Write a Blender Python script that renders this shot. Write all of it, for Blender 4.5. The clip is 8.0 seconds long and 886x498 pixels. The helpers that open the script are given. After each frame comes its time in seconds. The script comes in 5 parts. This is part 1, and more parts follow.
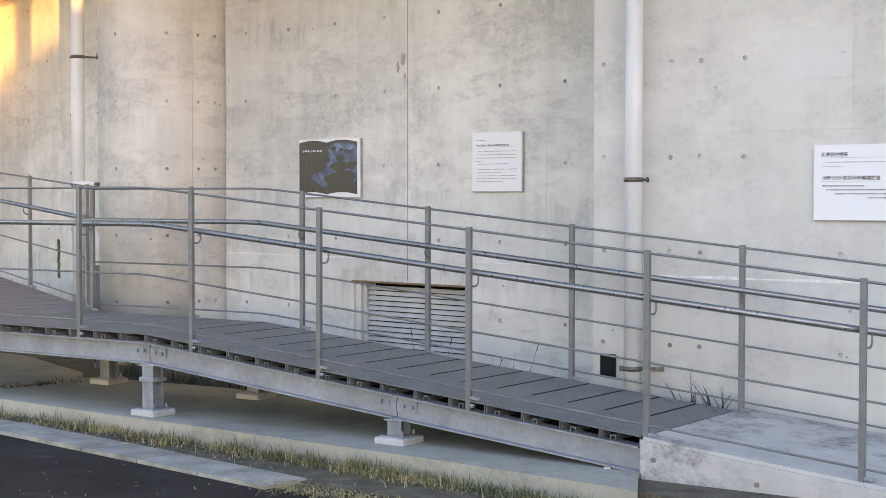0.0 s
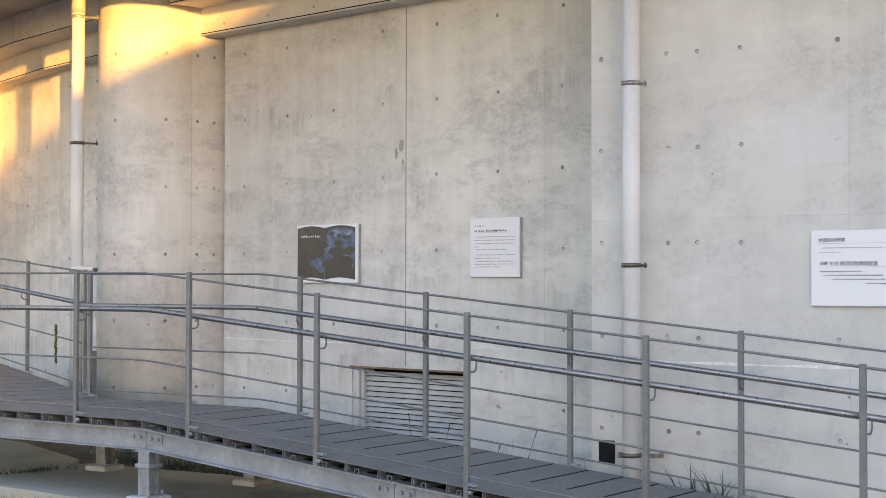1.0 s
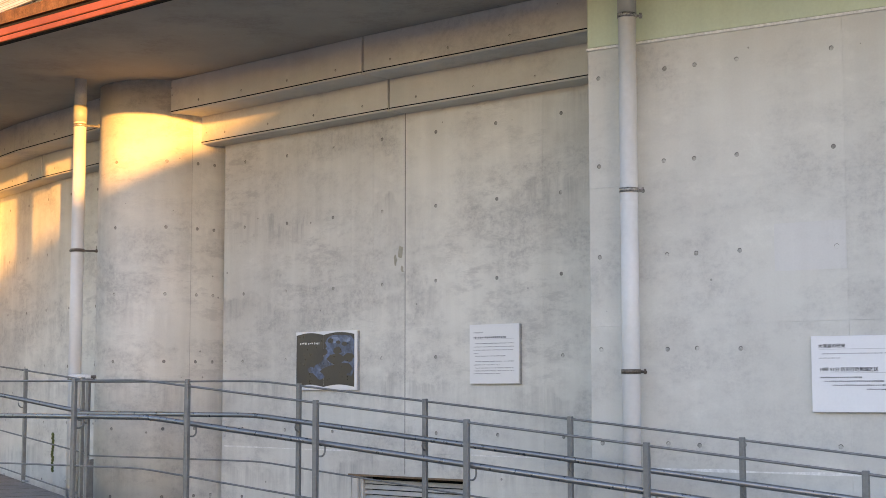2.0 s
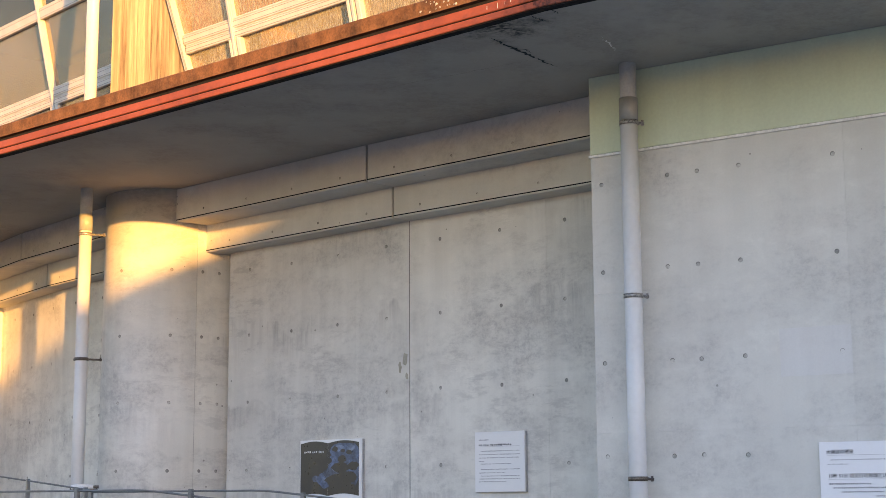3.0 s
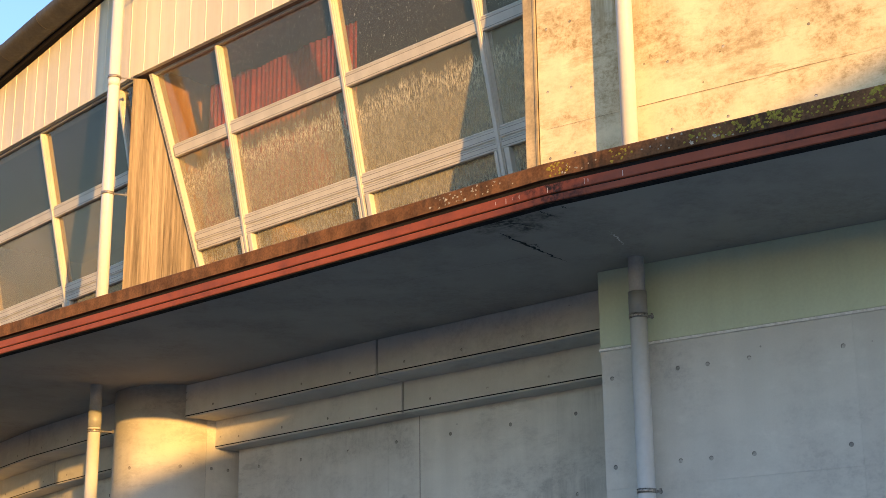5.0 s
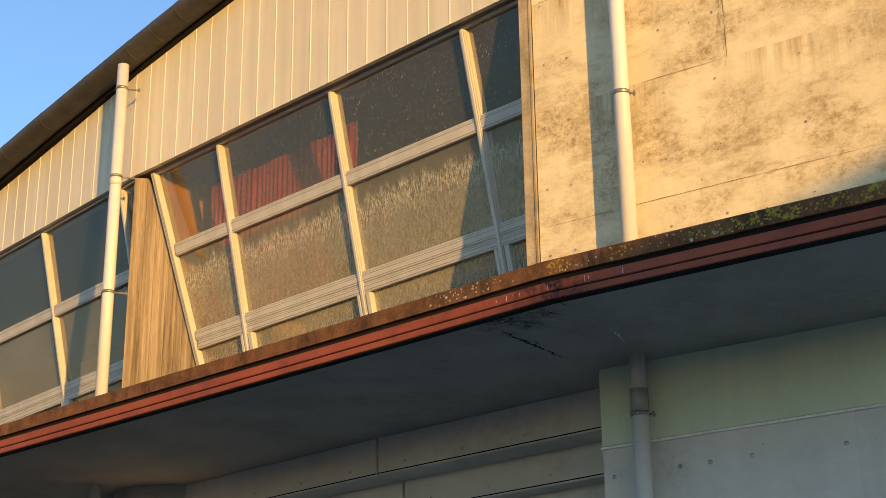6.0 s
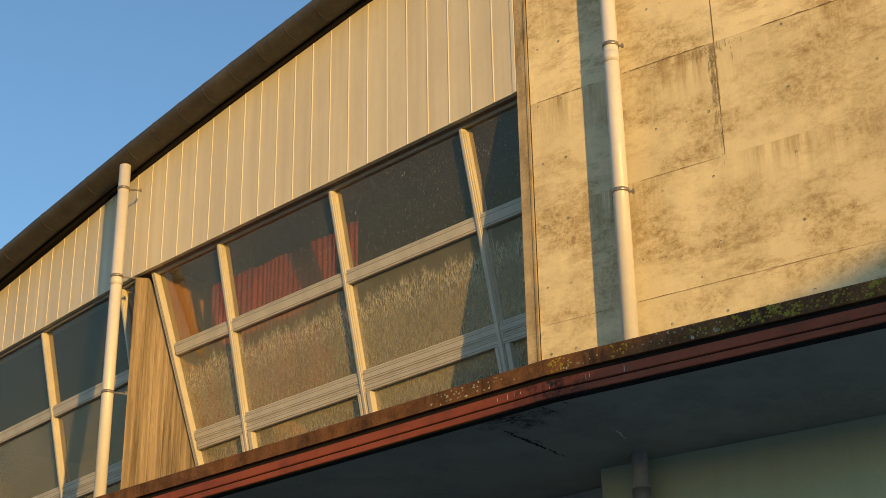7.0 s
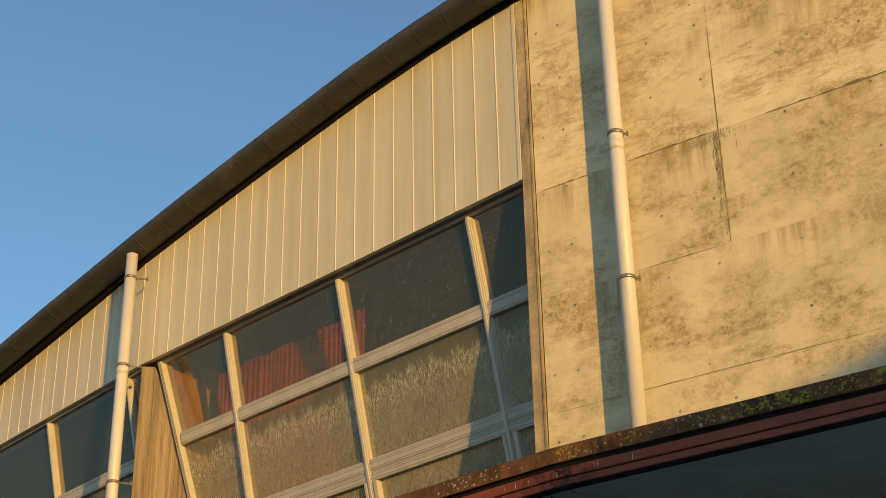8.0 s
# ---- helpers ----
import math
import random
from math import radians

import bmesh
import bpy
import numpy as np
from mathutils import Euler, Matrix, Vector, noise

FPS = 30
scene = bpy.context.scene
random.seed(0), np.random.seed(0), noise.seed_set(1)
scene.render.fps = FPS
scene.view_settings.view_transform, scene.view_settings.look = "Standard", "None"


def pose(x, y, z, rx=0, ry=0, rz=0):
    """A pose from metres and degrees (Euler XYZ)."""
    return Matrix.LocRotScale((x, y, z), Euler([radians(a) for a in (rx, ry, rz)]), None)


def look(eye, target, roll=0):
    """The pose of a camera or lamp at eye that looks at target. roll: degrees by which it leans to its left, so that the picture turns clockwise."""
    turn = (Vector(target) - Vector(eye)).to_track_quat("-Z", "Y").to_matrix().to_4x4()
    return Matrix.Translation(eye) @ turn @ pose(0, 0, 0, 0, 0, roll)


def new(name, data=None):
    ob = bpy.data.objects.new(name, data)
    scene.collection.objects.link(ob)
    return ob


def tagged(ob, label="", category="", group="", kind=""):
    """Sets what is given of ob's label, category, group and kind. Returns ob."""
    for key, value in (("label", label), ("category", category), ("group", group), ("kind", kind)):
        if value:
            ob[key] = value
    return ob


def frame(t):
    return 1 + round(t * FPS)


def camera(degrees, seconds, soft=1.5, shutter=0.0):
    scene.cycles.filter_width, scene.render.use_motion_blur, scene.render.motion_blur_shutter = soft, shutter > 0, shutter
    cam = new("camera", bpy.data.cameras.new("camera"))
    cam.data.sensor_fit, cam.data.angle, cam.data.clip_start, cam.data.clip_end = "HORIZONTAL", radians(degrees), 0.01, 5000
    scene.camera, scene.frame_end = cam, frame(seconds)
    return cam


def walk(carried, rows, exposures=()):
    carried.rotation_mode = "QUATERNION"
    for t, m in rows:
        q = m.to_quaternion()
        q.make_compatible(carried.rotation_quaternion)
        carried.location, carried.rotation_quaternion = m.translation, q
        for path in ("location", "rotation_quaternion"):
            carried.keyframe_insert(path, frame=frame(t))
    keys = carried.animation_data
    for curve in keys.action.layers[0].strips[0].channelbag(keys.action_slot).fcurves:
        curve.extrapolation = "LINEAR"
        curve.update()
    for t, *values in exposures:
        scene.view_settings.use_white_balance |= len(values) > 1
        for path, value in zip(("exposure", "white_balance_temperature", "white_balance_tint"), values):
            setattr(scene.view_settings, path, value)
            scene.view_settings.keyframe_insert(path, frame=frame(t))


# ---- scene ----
cam = camera(32.55, 8.0, 0.7)
EYE = 1.6
# seconds, yaw, pitch, roll of a camera that tilts up from one standpoint
ROWS = [
    (0.0, 0.000, -1.923, 0.059),
    (0.5, -0.036, -0.512, 0.102),
    (1.0, -0.072, 1.303, 0.082),
    (1.5, -0.105, 3.286, 0.040),
    (3.0, 0.051, 9.356, -0.325),
    (3.5, 0.171, 11.260, -0.423),
    (4.0, 0.277, 13.103, -0.438),
    (4.5, 0.348, 14.882, -0.494),
    (6.0, 0.355, 20.373, -0.738),
    (6.5, 0.322, 22.229, -0.885),
    (7.0, 0.316, 24.090, -0.974),
    (7.5, 0.387, 25.865, -1.081),
    (8.0, 0.519, 27.404, -1.100),
]
walk(cam, [(t, pose(0, 0, EYE, 90 + pitch, 0, yaw) @ pose(0, 0, 0, 0, 0, roll)) for t, yaw, pitch, roll in ROWS],
     [(0.0, 3.84, 9950, 39), (1.5, 3.53, 9600, 39), (3.0, 3.26, 8300, 38), (3.5, 3.14, 8000, 37), (4.5, 2.72, 7450, 31), (6.0, 2.03, 7250, 20), (6.5, 1.75, 7400, 15), (8.0, 1.47, 7600, 12)])

# ---- light ----
SUN_AZ, SUN_EL = 157.5, 3.6          # clockwise from +y; low evening sun from behind the camera, to its right
world = bpy.data.worlds.new("evening_sky")
scene.world = world
world.use_nodes = True
wn, wl = world.node_tree.nodes, world.node_tree.links
sky = wn.new("ShaderNodeTexSky")
sky.sky_type, sky.sun_disc = "NISHITA", False
sky.sun_elevation, sky.sun_rotation = radians(4.5), radians(SUN_AZ)
sky.air_density, sky.dust_density, sky.ozone_density = 1.0, 0.25, 3.2
wn["Background"].inputs["Strength"].default_value = 0.125
wl.new(sky.outputs[0], wn["Background"].inputs["Color"])
sun = new("sun", bpy.data.lights.new("sun", "SUN"))
sun.data.energy, sun.data.angle, sun.data.color = 1.62, radians(0.53), (1.0, 0.585, 0.145)
sun_way = Vector((math.sin(radians(SUN_AZ)) * math.cos(radians(SUN_EL)), math.cos(radians(SUN_AZ)) * math.cos(radians(SUN_EL)), math.sin(radians(SUN_EL))))
sun.matrix_world = look(sun_way * 60, (0, 0, 0))

# ---- materials ----
def material(name, colour, rough=0.6, metal=0.0, low=0.8, high=1.2, scale=3.0, fine=60.0, bump=0.2, streak=0.0, stain=None,
             stain_amount=0.0, stain_scale=1.5, vary=0.0, depth=0.004, stretch=(1, 1, 1), gloss=0.5, stain_z=0.6, pits=0.0):
    """A surface with tone at two scales, upright streaks, stains of another colour and a fine relief."""
    m = bpy.data.materials.new(name)
    m.use_nodes = True
    n, l = m.node_tree.nodes, m.node_tree.links
    bsdf = n["Principled BSDF"]
    geo = n.new("ShaderNodeNewGeometry")

    def scaled(v):
        mp = n.new("ShaderNodeMapping")
        mp.inputs["Scale"].default_value = v
        l.new(geo.outputs["Position"], mp.inputs["Vector"])
        return mp.outputs[0]

    def cloud(vec, s, detail=6.0, roughness=0.55):
        t = n.new("ShaderNodeTexNoise")
        t.inputs["Scale"].default_value, t.inputs["Detail"].default_value, t.inputs["Roughness"].default_value = s, detail, roughness
        l.new(vec, t.inputs["Vector"])
        return t.outputs["Fac"]

    def ranged(v, a, b, c, e):
        r = n.new("ShaderNodeMapRange")
        for k, x in zip(("From Min", "From Max", "To Min", "To Max"), (a, b, c, e)):
            r.inputs[k].default_value = x
        l.new(v, r.inputs["Value"])
        return r.outputs[0]

    def times(a, b):
        q = n.new("ShaderNodeMath")
        q.operation = "MULTIPLY"
        l.new(a, q.inputs[0])
        l.new(b, q.inputs[1])
        return q.outputs[0]

    base = scaled(stretch)
    tone = ranged(cloud(base, scale), 0.3, 0.7, low, high)
    tone = times(tone, ranged(cloud(base, fine, 3.0), 0.3, 0.7, 1 - 0.35 * (high - low), 1 + 0.35 * (high - low)))
    if streak:
        tone = times(tone, ranged(cloud(scaled((7.0, 7.0, 0.35)), 1.0, 4.0), 0.35, 0.65, 1 - streak, 1 + streak * 0.4))
    if pits:
        tone = times(tone, ranged(cloud(base, 38.0, 2.0, 0.7), 0.64, 0.72, 1.0, 1 - pits))
        tone = times(tone, ranged(cloud(scaled((5, 5, 9)), 2.0, 8.0, 0.75), 0.56, 0.7, 1.0, 1 - 0.5 * pits))
    if vary:
        info = n.new("ShaderNodeObjectInfo")
        tone = times(tone, ranged(info.outputs["Random"], 0, 1, 1 - vary, 1 + vary))
    rgb = n.new("ShaderNodeRGB")
    rgb.outputs[0].default_value = (*colour, 1)
    colour_out = rgb.outputs[0]
    if stain:
        mix = n.new("ShaderNodeMix")
        mix.data_type = "RGBA"
        s = times(ranged(cloud(scaled((1, 1, stain_z)), stain_scale, 8.0, 0.65), 0.62 - 0.25 * stain_amount, 0.78 - 0.1 * stain_amount, 0, 1),
                  ranged(cloud(scaled((1, 1, stain_z * 0.5)), stain_scale * 9, 4.0), 0.35, 0.6, 0.25, 1))
        l.new(s, mix.inputs["Factor"])
        l.new(colour_out, mix.inputs["A"])
        mix.inputs["B"].default_value = (*stain, 1)
        colour_out = mix.outputs["Result"]
    scale_node = n.new("ShaderNodeVectorMath")
    scale_node.operation = "SCALE"
    l.new(colour_out, scale_node.inputs[0])
    l.new(tone, scale_node.inputs["Scale"])
    l.new(scale_node.outputs[0], bsdf.inputs["Base Color"])
    l.new(ranged(cloud(base, fine * 0.4, 3.0), 0.3, 0.7, max(rough - 0.1, 0.04), min(rough + 0.1, 1)), bsdf.inputs["Roughness"])
    bsdf.inputs["Metallic"].default_value = metal
    bsdf.inputs["Specular IOR Level"].default_value = gloss
    if bump:
        bp = n.new("ShaderNodeBump")
        bp.inputs["Strength"].default_value, bp.inputs["Distance"].default_value = bump, depth
        l.new(cloud(base, fine * 0.7, 6.0, 0.65), bp.inputs["Height"])
        l.new(bp.outputs[0], bsdf.inputs["Normal"])
    return m


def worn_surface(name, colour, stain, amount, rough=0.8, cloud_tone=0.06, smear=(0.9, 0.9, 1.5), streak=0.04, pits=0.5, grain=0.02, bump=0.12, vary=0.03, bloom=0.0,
                  joint=None, patch=None):
    """A cast or painted surface in the wall's own axes: soft clouds, level smears, faint runs, blow holes; joint: (height, step, strength, wander) of level joints that hold grime;
    patch: (place, radius, colour) of one damp stain."""
    m = bpy.data.materials.new(name)
    m.use_nodes = True
    n, l = m.node_tree.nodes, m.node_tree.links
    bsdf = n["Principled BSDF"]
    where = n.new("ShaderNodeTexCoord").outputs["Object"]

    def noise_at(scale3, s, detail, roughness, seed=0.0):
        mp, t = n.new("ShaderNodeMapping"), n.new("ShaderNodeTexNoise")
        mp.inputs["Scale"].default_value = scale3
        mp.inputs["Location"].default_value = (seed, seed * 1.7, seed * 0.6)
        l.new(where, mp.inputs["Vector"])
        t.inputs["Scale"].default_value, t.inputs["Detail"].default_value, t.inputs["Roughness"].default_value = s, detail, roughness
        l.new(mp.outputs[0], t.inputs["Vector"])
        return t.outputs["Fac"]

    def ranged(v, a, b, c, e):
        r = n.new("ShaderNodeMapRange")
        for k, x in zip(("From Min", "From Max", "To Min", "To Max"), (a, b, c, e)):
            r.inputs[k].default_value = x
        l.new(v, r.inputs["Value"])
        return r.outputs[0]

    def join(op, p, q):
        x = n.new("ShaderNodeMath")
        x.operation = op
        for socket, v in zip(x.inputs, (p, q)):
            if isinstance(v, float):
                socket.default_value = v
            else:
                l.new(v, socket)
        return x.outputs[0]

    def blend(fac, a, b):
        mix = n.new("ShaderNodeMix")
        mix.data_type = "RGBA"
        l.new(fac, mix.inputs["Factor"])
        for socket, v in ((mix.inputs["A"], a), (mix.inputs["B"], b)):
            if isinstance(v, tuple):
                socket.default_value = (*v, 1)
            else:
                l.new(v, socket)
        return mix.outputs["Result"]

    mottle = ranged(noise_at((1, 1, 1.3), 11.0, 8.0, 0.75, 3.1), 0.38, 0.58, 0.25, 1.0)
    mottle = join("MULTIPLY", mottle, ranged(noise_at((1, 1, 1), 34.0, 5.0, 0.7, 8.0), 0.40, 0.56, 0.45, 1.0))
    where_smear = join("MULTIPLY", ranged(noise_at(smear, 1.3, 11.0, 0.70), 0.45, 0.56, 0.0, amount), ranged(noise_at((0.6, 0.6, 0.8), 1.0, 2.0, 0.5, 7.7), 0.35, 0.52, 0.2, 1.0))
    col = blend(join("MULTIPLY", where_smear, mottle), colour, stain)
    if bloom:
        col = blend(join("MULTIPLY", ranged(noise_at((1.1, 1.1, 2.4), 1.6, 7.0, 0.6, 11.3), 0.54, 0.70, 0.0, bloom), mottle), col, tuple(min(0.8, c * 1.3) for c in colour))
    if joint:
        split = n.new("ShaderNodeSeparateXYZ")
        l.new(where, split.inputs[0])
        height = join("ADD", split.outputs["Z"], ranged(noise_at((1.2, 1.2, 1.2), 1.5, 6.0, 0.6, 14.0), 0.3, 0.7, -joint[3], joint[3]))
        up = join("FRACT", join("DIVIDE", join("SUBTRACT", height, joint[0]), joint[1]), 0.0)
        runs = ranged(noise_at((16, 16, 1.2), 1.0, 6.0, 0.7, 5.0), 0.40, 0.66, 0.0, 1.0)
        held = ranged(noise_at((1.3, 1.3, 0.7), 1.0, 3.0, 0.5, 21.0), 0.44, 0.62, 0.0, 1.0)
        low = join("MULTIPLY", join("MULTIPLY", ranged(up, 0.5, 0.93, 0.0, joint[2]), runs), join("MULTIPLY", held, ranged(up, 0.93, 1.0, 1.0, 1.0 - min(1.0, joint[3] * 8))))
        brushed = join("MULTIPLY", ranged(noise_at((1.6, 1.6, 5.0), 2.0, 10.0, 0.78, 9.0), 0.5, 0.6, 0.0, 0.6 * joint[2]), ranged(noise_at((0.9, 0.9, 1.4), 1.0, 3.0, 0.5, 2.0), 0.46, 0.6, 0.0, 1.0))
        col = blend(join("MAXIMUM", low, brushed), col, stain)
    if patch:
        far = n.new("ShaderNodeVectorMath")
        far.operation = "DISTANCE"
        l.new(where, far.inputs[0])
        far.inputs[1].default_value = patch[0]
        ragged = join("ADD", far.outputs["Value"], ranged(noise_at((1, 1, 1), 5.0, 8.0, 0.75, 4.0), 0.3, 0.7, -0.45 * patch[1], 0.6 * patch[1]))
        col = blend(join("MULTIPLY", ranged(ragged, 0.25 * patch[1], patch[1], 1.0, 0.0), ranged(noise_at((1, 1, 1), 26.0, 4.0, 0.6, 1.0), 0.38, 0.56, 0.2, 1.0)), col, patch[2])
    tone = ranged(noise_at((0.7, 0.7, 1.0), 1.1, 6.0, 0.58, 1.3), 0.3, 0.7, 1 - cloud_tone, 1 + cloud_tone)
    tone = join("MULTIPLY", tone, ranged(noise_at((1, 1, 1), 75.0, 3.0, 0.5), 0.3, 0.7, 1 - grain, 1 + grain))
    tone = join("MULTIPLY", tone, ranged(noise_at((8, 8, 0.4), 1.0, 4.0, 0.55, 6.0), 0.35, 0.65, 1 - streak, 1 + streak * 0.4))
    tone = join("MULTIPLY", tone, ranged(n.new("ShaderNodeObjectInfo").outputs["Random"], 0, 1, 1 - vary, 1 + vary))
    if pits:
        cell = n.new("ShaderNodeTexVoronoi")
        cell.inputs["Scale"].default_value = 7.0
        l.new(where, cell.inputs["Vector"])
        sel = n.new("ShaderNodeSeparateColor")
        l.new(cell.outputs["Color"], sel.inputs[0])
        size = ranged(sel.outputs[0], 0.55, 1.0, 0.0, 0.075)
        tone = join("MULTIPLY", tone, ranged(join("LESS_THAN", cell.outputs["Distance"], size), 0.0, 1.0, 1.0, 1 - pits))
    scale_node = n.new("ShaderNodeVectorMath")
    scale_node.operation = "SCALE"
    l.new(col, scale_node.inputs[0])
    l.new(tone, scale_node.inputs["Scale"])
    l.new(scale_node.outputs[0], bsdf.inputs["Base Color"])
    l.new(ranged(mottle, 0.3, 1.0, rough + 0.06, rough - 0.08), bsdf.inputs["Roughness"])
    bsdf.inputs["Specular IOR Level"].default_value = 0.35
    bp = n.new("ShaderNodeBump")
    bp.inputs["Strength"].default_value, bp.inputs["Distance"].default_value = bump, 0.004
    l.new(noise_at((1, 1, 1), 40.0, 7.0, 0.65), bp.inputs["Height"])
    l.new(bp.outputs[0], bsdf.inputs["Normal"])
    return m


CONCRETE = worn_surface("fair_faced_concrete", (0.545, 0.535, 0.488), (0.34, 0.332, 0.312), 0.6, 0.72, 0.08, streak=0.035, pits=0.45, bloom=0.5, vary=0.025)
AGED = worn_surface("aged_concrete", (0.605, 0.593, 0.545), (0.33, 0.322, 0.305), 0.72, 0.75, 0.10, streak=0.06, pits=0.5, bloom=0.4, vary=0.03, joint=(3.15, 0.72, 0.75, 0.16))
PATCH = worn_surface("repair_mortar", (0.57, 0.562, 0.535), (0.45, 0.44, 0.42), 0.4, 0.75, 0.04, pits=0.0)
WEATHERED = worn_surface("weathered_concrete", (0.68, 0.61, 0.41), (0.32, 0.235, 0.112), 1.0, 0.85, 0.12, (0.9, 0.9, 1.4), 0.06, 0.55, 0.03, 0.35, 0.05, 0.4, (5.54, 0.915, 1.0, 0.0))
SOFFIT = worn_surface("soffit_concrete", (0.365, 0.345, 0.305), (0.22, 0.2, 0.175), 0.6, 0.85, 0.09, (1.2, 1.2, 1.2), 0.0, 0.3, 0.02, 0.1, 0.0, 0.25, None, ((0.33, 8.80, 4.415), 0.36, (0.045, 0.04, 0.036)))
GREEN = material("pale_green_paint", (0.50, 0.57, 0.42), 0.7, low=0.95, high=1.05, scale=1.2, fine=50, bump=0.04, streak=0.05)
PLUG = material("tie_hole_mortar", (0.32, 0.31, 0.28), 0.9, low=0.8, high=1.2, scale=30, vary=0.4)
HOLE = material("tie_rim_shade_and_joint", (0.12, 0.112, 0.1), 0.95)
JOINT = material("joint_shadow_gap", (0.19, 0.182, 0.165), 0.95)
FINEJOINT = material("fine_joint", (0.36, 0.35, 0.32), 0.95)
LIME = material("lime_bloom", (0.72, 0.71, 0.68), 0.8, low=0.8, high=1.1, scale=14)
CRACK = material("crack", (0.02, 0.02, 0.02), 0.95)
BLOCK = worn_surface("rough_worn_surface", (0.47, 0.465, 0.44), (0.22, 0.21, 0.19), 0.6, 0.8, 0.06, (1.5, 1.5, 3.0), 0.03, 0.4, 0.025, 0.15, 0.0, 0.3)
SLAB = worn_surface("slab_concrete", (0.37, 0.35, 0.285), (0.19, 0.175, 0.135), 0.7, 0.85, 0.10, (1.4, 1.4, 1.4), 0.0, 0.3, 0.05, 0.25, 0.0, 0.4)
ASPHALT = material("asphalt", (0.03, 0.0265, 0.0225), 0.95, low=0.7, high=1.35, scale=1.2, fine=120, bump=0.6, stain=(0.075, 0.068, 0.055), stain_amount=0.35, stain_scale=1.1, depth=0.012, gloss=0.12)
BOUNCE_GROUND = material("pale_bounce_ground", (0.38, 0.36, 0.32), 0.9, low=0.8, high=1.15, scale=2, fine=90, bump=0.5, depth=0.01)
DRIP = material("drip_grime", (0.3, 0.24, 0.135), 0.95, low=0.7, high=1.3, scale=20)
GRIME = material("joint_grime", (0.2, 0.155, 0.09), 0.95, low=0.7, high=1.3, scale=20)
BLOCKFACE = worn_surface("stained_cast_face", (0.48, 0.47, 0.44), (0.17, 0.16, 0.145), 1.0, 0.85, 0.10, (2.2, 2.2, 3.2), 0.06, 0.6, 0.03, 0.3, 0.0, 0.3)
RUSTCLAMP = material("rusty_clamp", (0.13, 0.105, 0.085), 0.5, 0.6, low=0.6, high=1.4, scale=30, fine=120)
KERB = material("kerb_stone", (0.31, 0.29, 0.245), 0.9, low=0.75, high=1.2, scale=5, fine=70, bump=0.4, stain=(0.1, 0.09, 0.07), stain_amount=0.5, stain_scale=3, vary=0.08)
SOIL = material("dry_soil", (0.11, 0.09, 0.06), 0.95, low=0.6, high=1.4, scale=6, fine=60, bump=0.8, depth=0.02)
GALV = material("galvanised_steel", (0.27, 0.292, 0.308), 0.42, 0.2, low=0.82, high=1.12, scale=6, fine=30, bump=0.04, streak=0.1, stain=(0.2, 0.21, 0.225), stain_amount=0.5, stain_scale=3.5)
RAIL = material("galvanised_rail", (0.165, 0.172, 0.168), 0.45, 0.35, low=0.85, high=1.15, scale=9, fine=60, bump=0.03)
DECK = material("grey_deck_plank", (0.15, 0.16, 0.156), 0.6, 0.0, low=0.88, high=1.12, scale=4, fine=90, bump=0.15, vary=0.05)
PVC = material("white_pvc", (0.58, 0.585, 0.57), 0.4, low=0.95, high=1.04, scale=3, fine=30, bump=0.02, streak=0.05)
OLDPVC = material("weathered_pvc", (0.42, 0.42, 0.4), 0.5, low=0.85, high=1.08, scale=6, streak=0.1)
COLLAR = material("grey_pvc", (0.25, 0.26, 0.25), 0.45, low=0.95, high=1.05)
CLAMP = material("dull_steel_clamp", (0.3, 0.285, 0.26), 0.32, 0.6, low=0.6, high=1.3, scale=30, fine=120)
CAP = material("rusty_coping", (0.17, 0.08, 0.036), 0.9, low=0.6, high=1.3, scale=9, fine=70, bump=0.4, stain=(0.028, 0.024, 0.02), stain_amount=0.75, stain_scale=2.2, gloss=0.2)
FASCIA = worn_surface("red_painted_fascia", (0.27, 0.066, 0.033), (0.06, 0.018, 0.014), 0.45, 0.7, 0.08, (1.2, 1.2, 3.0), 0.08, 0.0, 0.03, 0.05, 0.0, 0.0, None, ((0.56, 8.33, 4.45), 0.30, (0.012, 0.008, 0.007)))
LICHEN = material("yellow_lichen", (0.28, 0.23, 0.03), 0.95, low=0.6, high=1.3, scale=40, fine=150, bump=0.5, vary=0.25)
CLAD = material("cream_cladding", (0.69, 0.625, 0.45), 0.5, low=0.97, high=1.02, scale=2.5, fine=14, bump=0.0, streak=0.1, vary=0.02)
SEAM = material("cream_batten", (0.67, 0.62, 0.485), 0.5, low=0.95, high=1.05)
ROOF = material("weathered_roof_edge", (0.065, 0.06, 0.048), 0.6, 0.1, low=0.75, high=1.2, scale=3, fine=40, bump=0.1, stain=(0.09, 0.085, 0.07), stain_amount=0.4)
# Black parts, and shade in grooves, slots and gaps put in as colour.
DARK = material("black_and_shade_fill", (0.016, 0.015, 0.016), 0.9, gloss=0.1)
TIMBER = material("weathered_timber", (0.275, 0.222, 0.152), 0.85, low=0.62, high=1.2, scale=2.2, fine=22, bump=0.4, vary=0.16, stretch=(16, 16, 0.4), stain=(0.075, 0.058, 0.04), stain_amount=0.85, stain_scale=7, stain_z=0.07, gloss=0.2)
JAMB = material("yellowed_jamb", (0.47, 0.385, 0.24), 0.8, low=0.65, high=1.15, scale=5, fine=50, bump=0.3, streak=0.3, stain=(0.15, 0.12, 0.07), stain_amount=0.6, stain_scale=6, stain_z=0.3)
FRAME = material("painted_window_frame", (0.52, 0.5, 0.43), 0.5, low=0.92, high=1.06, scale=6, fine=60, bump=0.05, streak=0.08)
CURTAIN = material("red_curtain", (0.43, 0.065, 0.035), 0.9, low=0.75, high=1.2, scale=3, fine=40, bump=0.1)
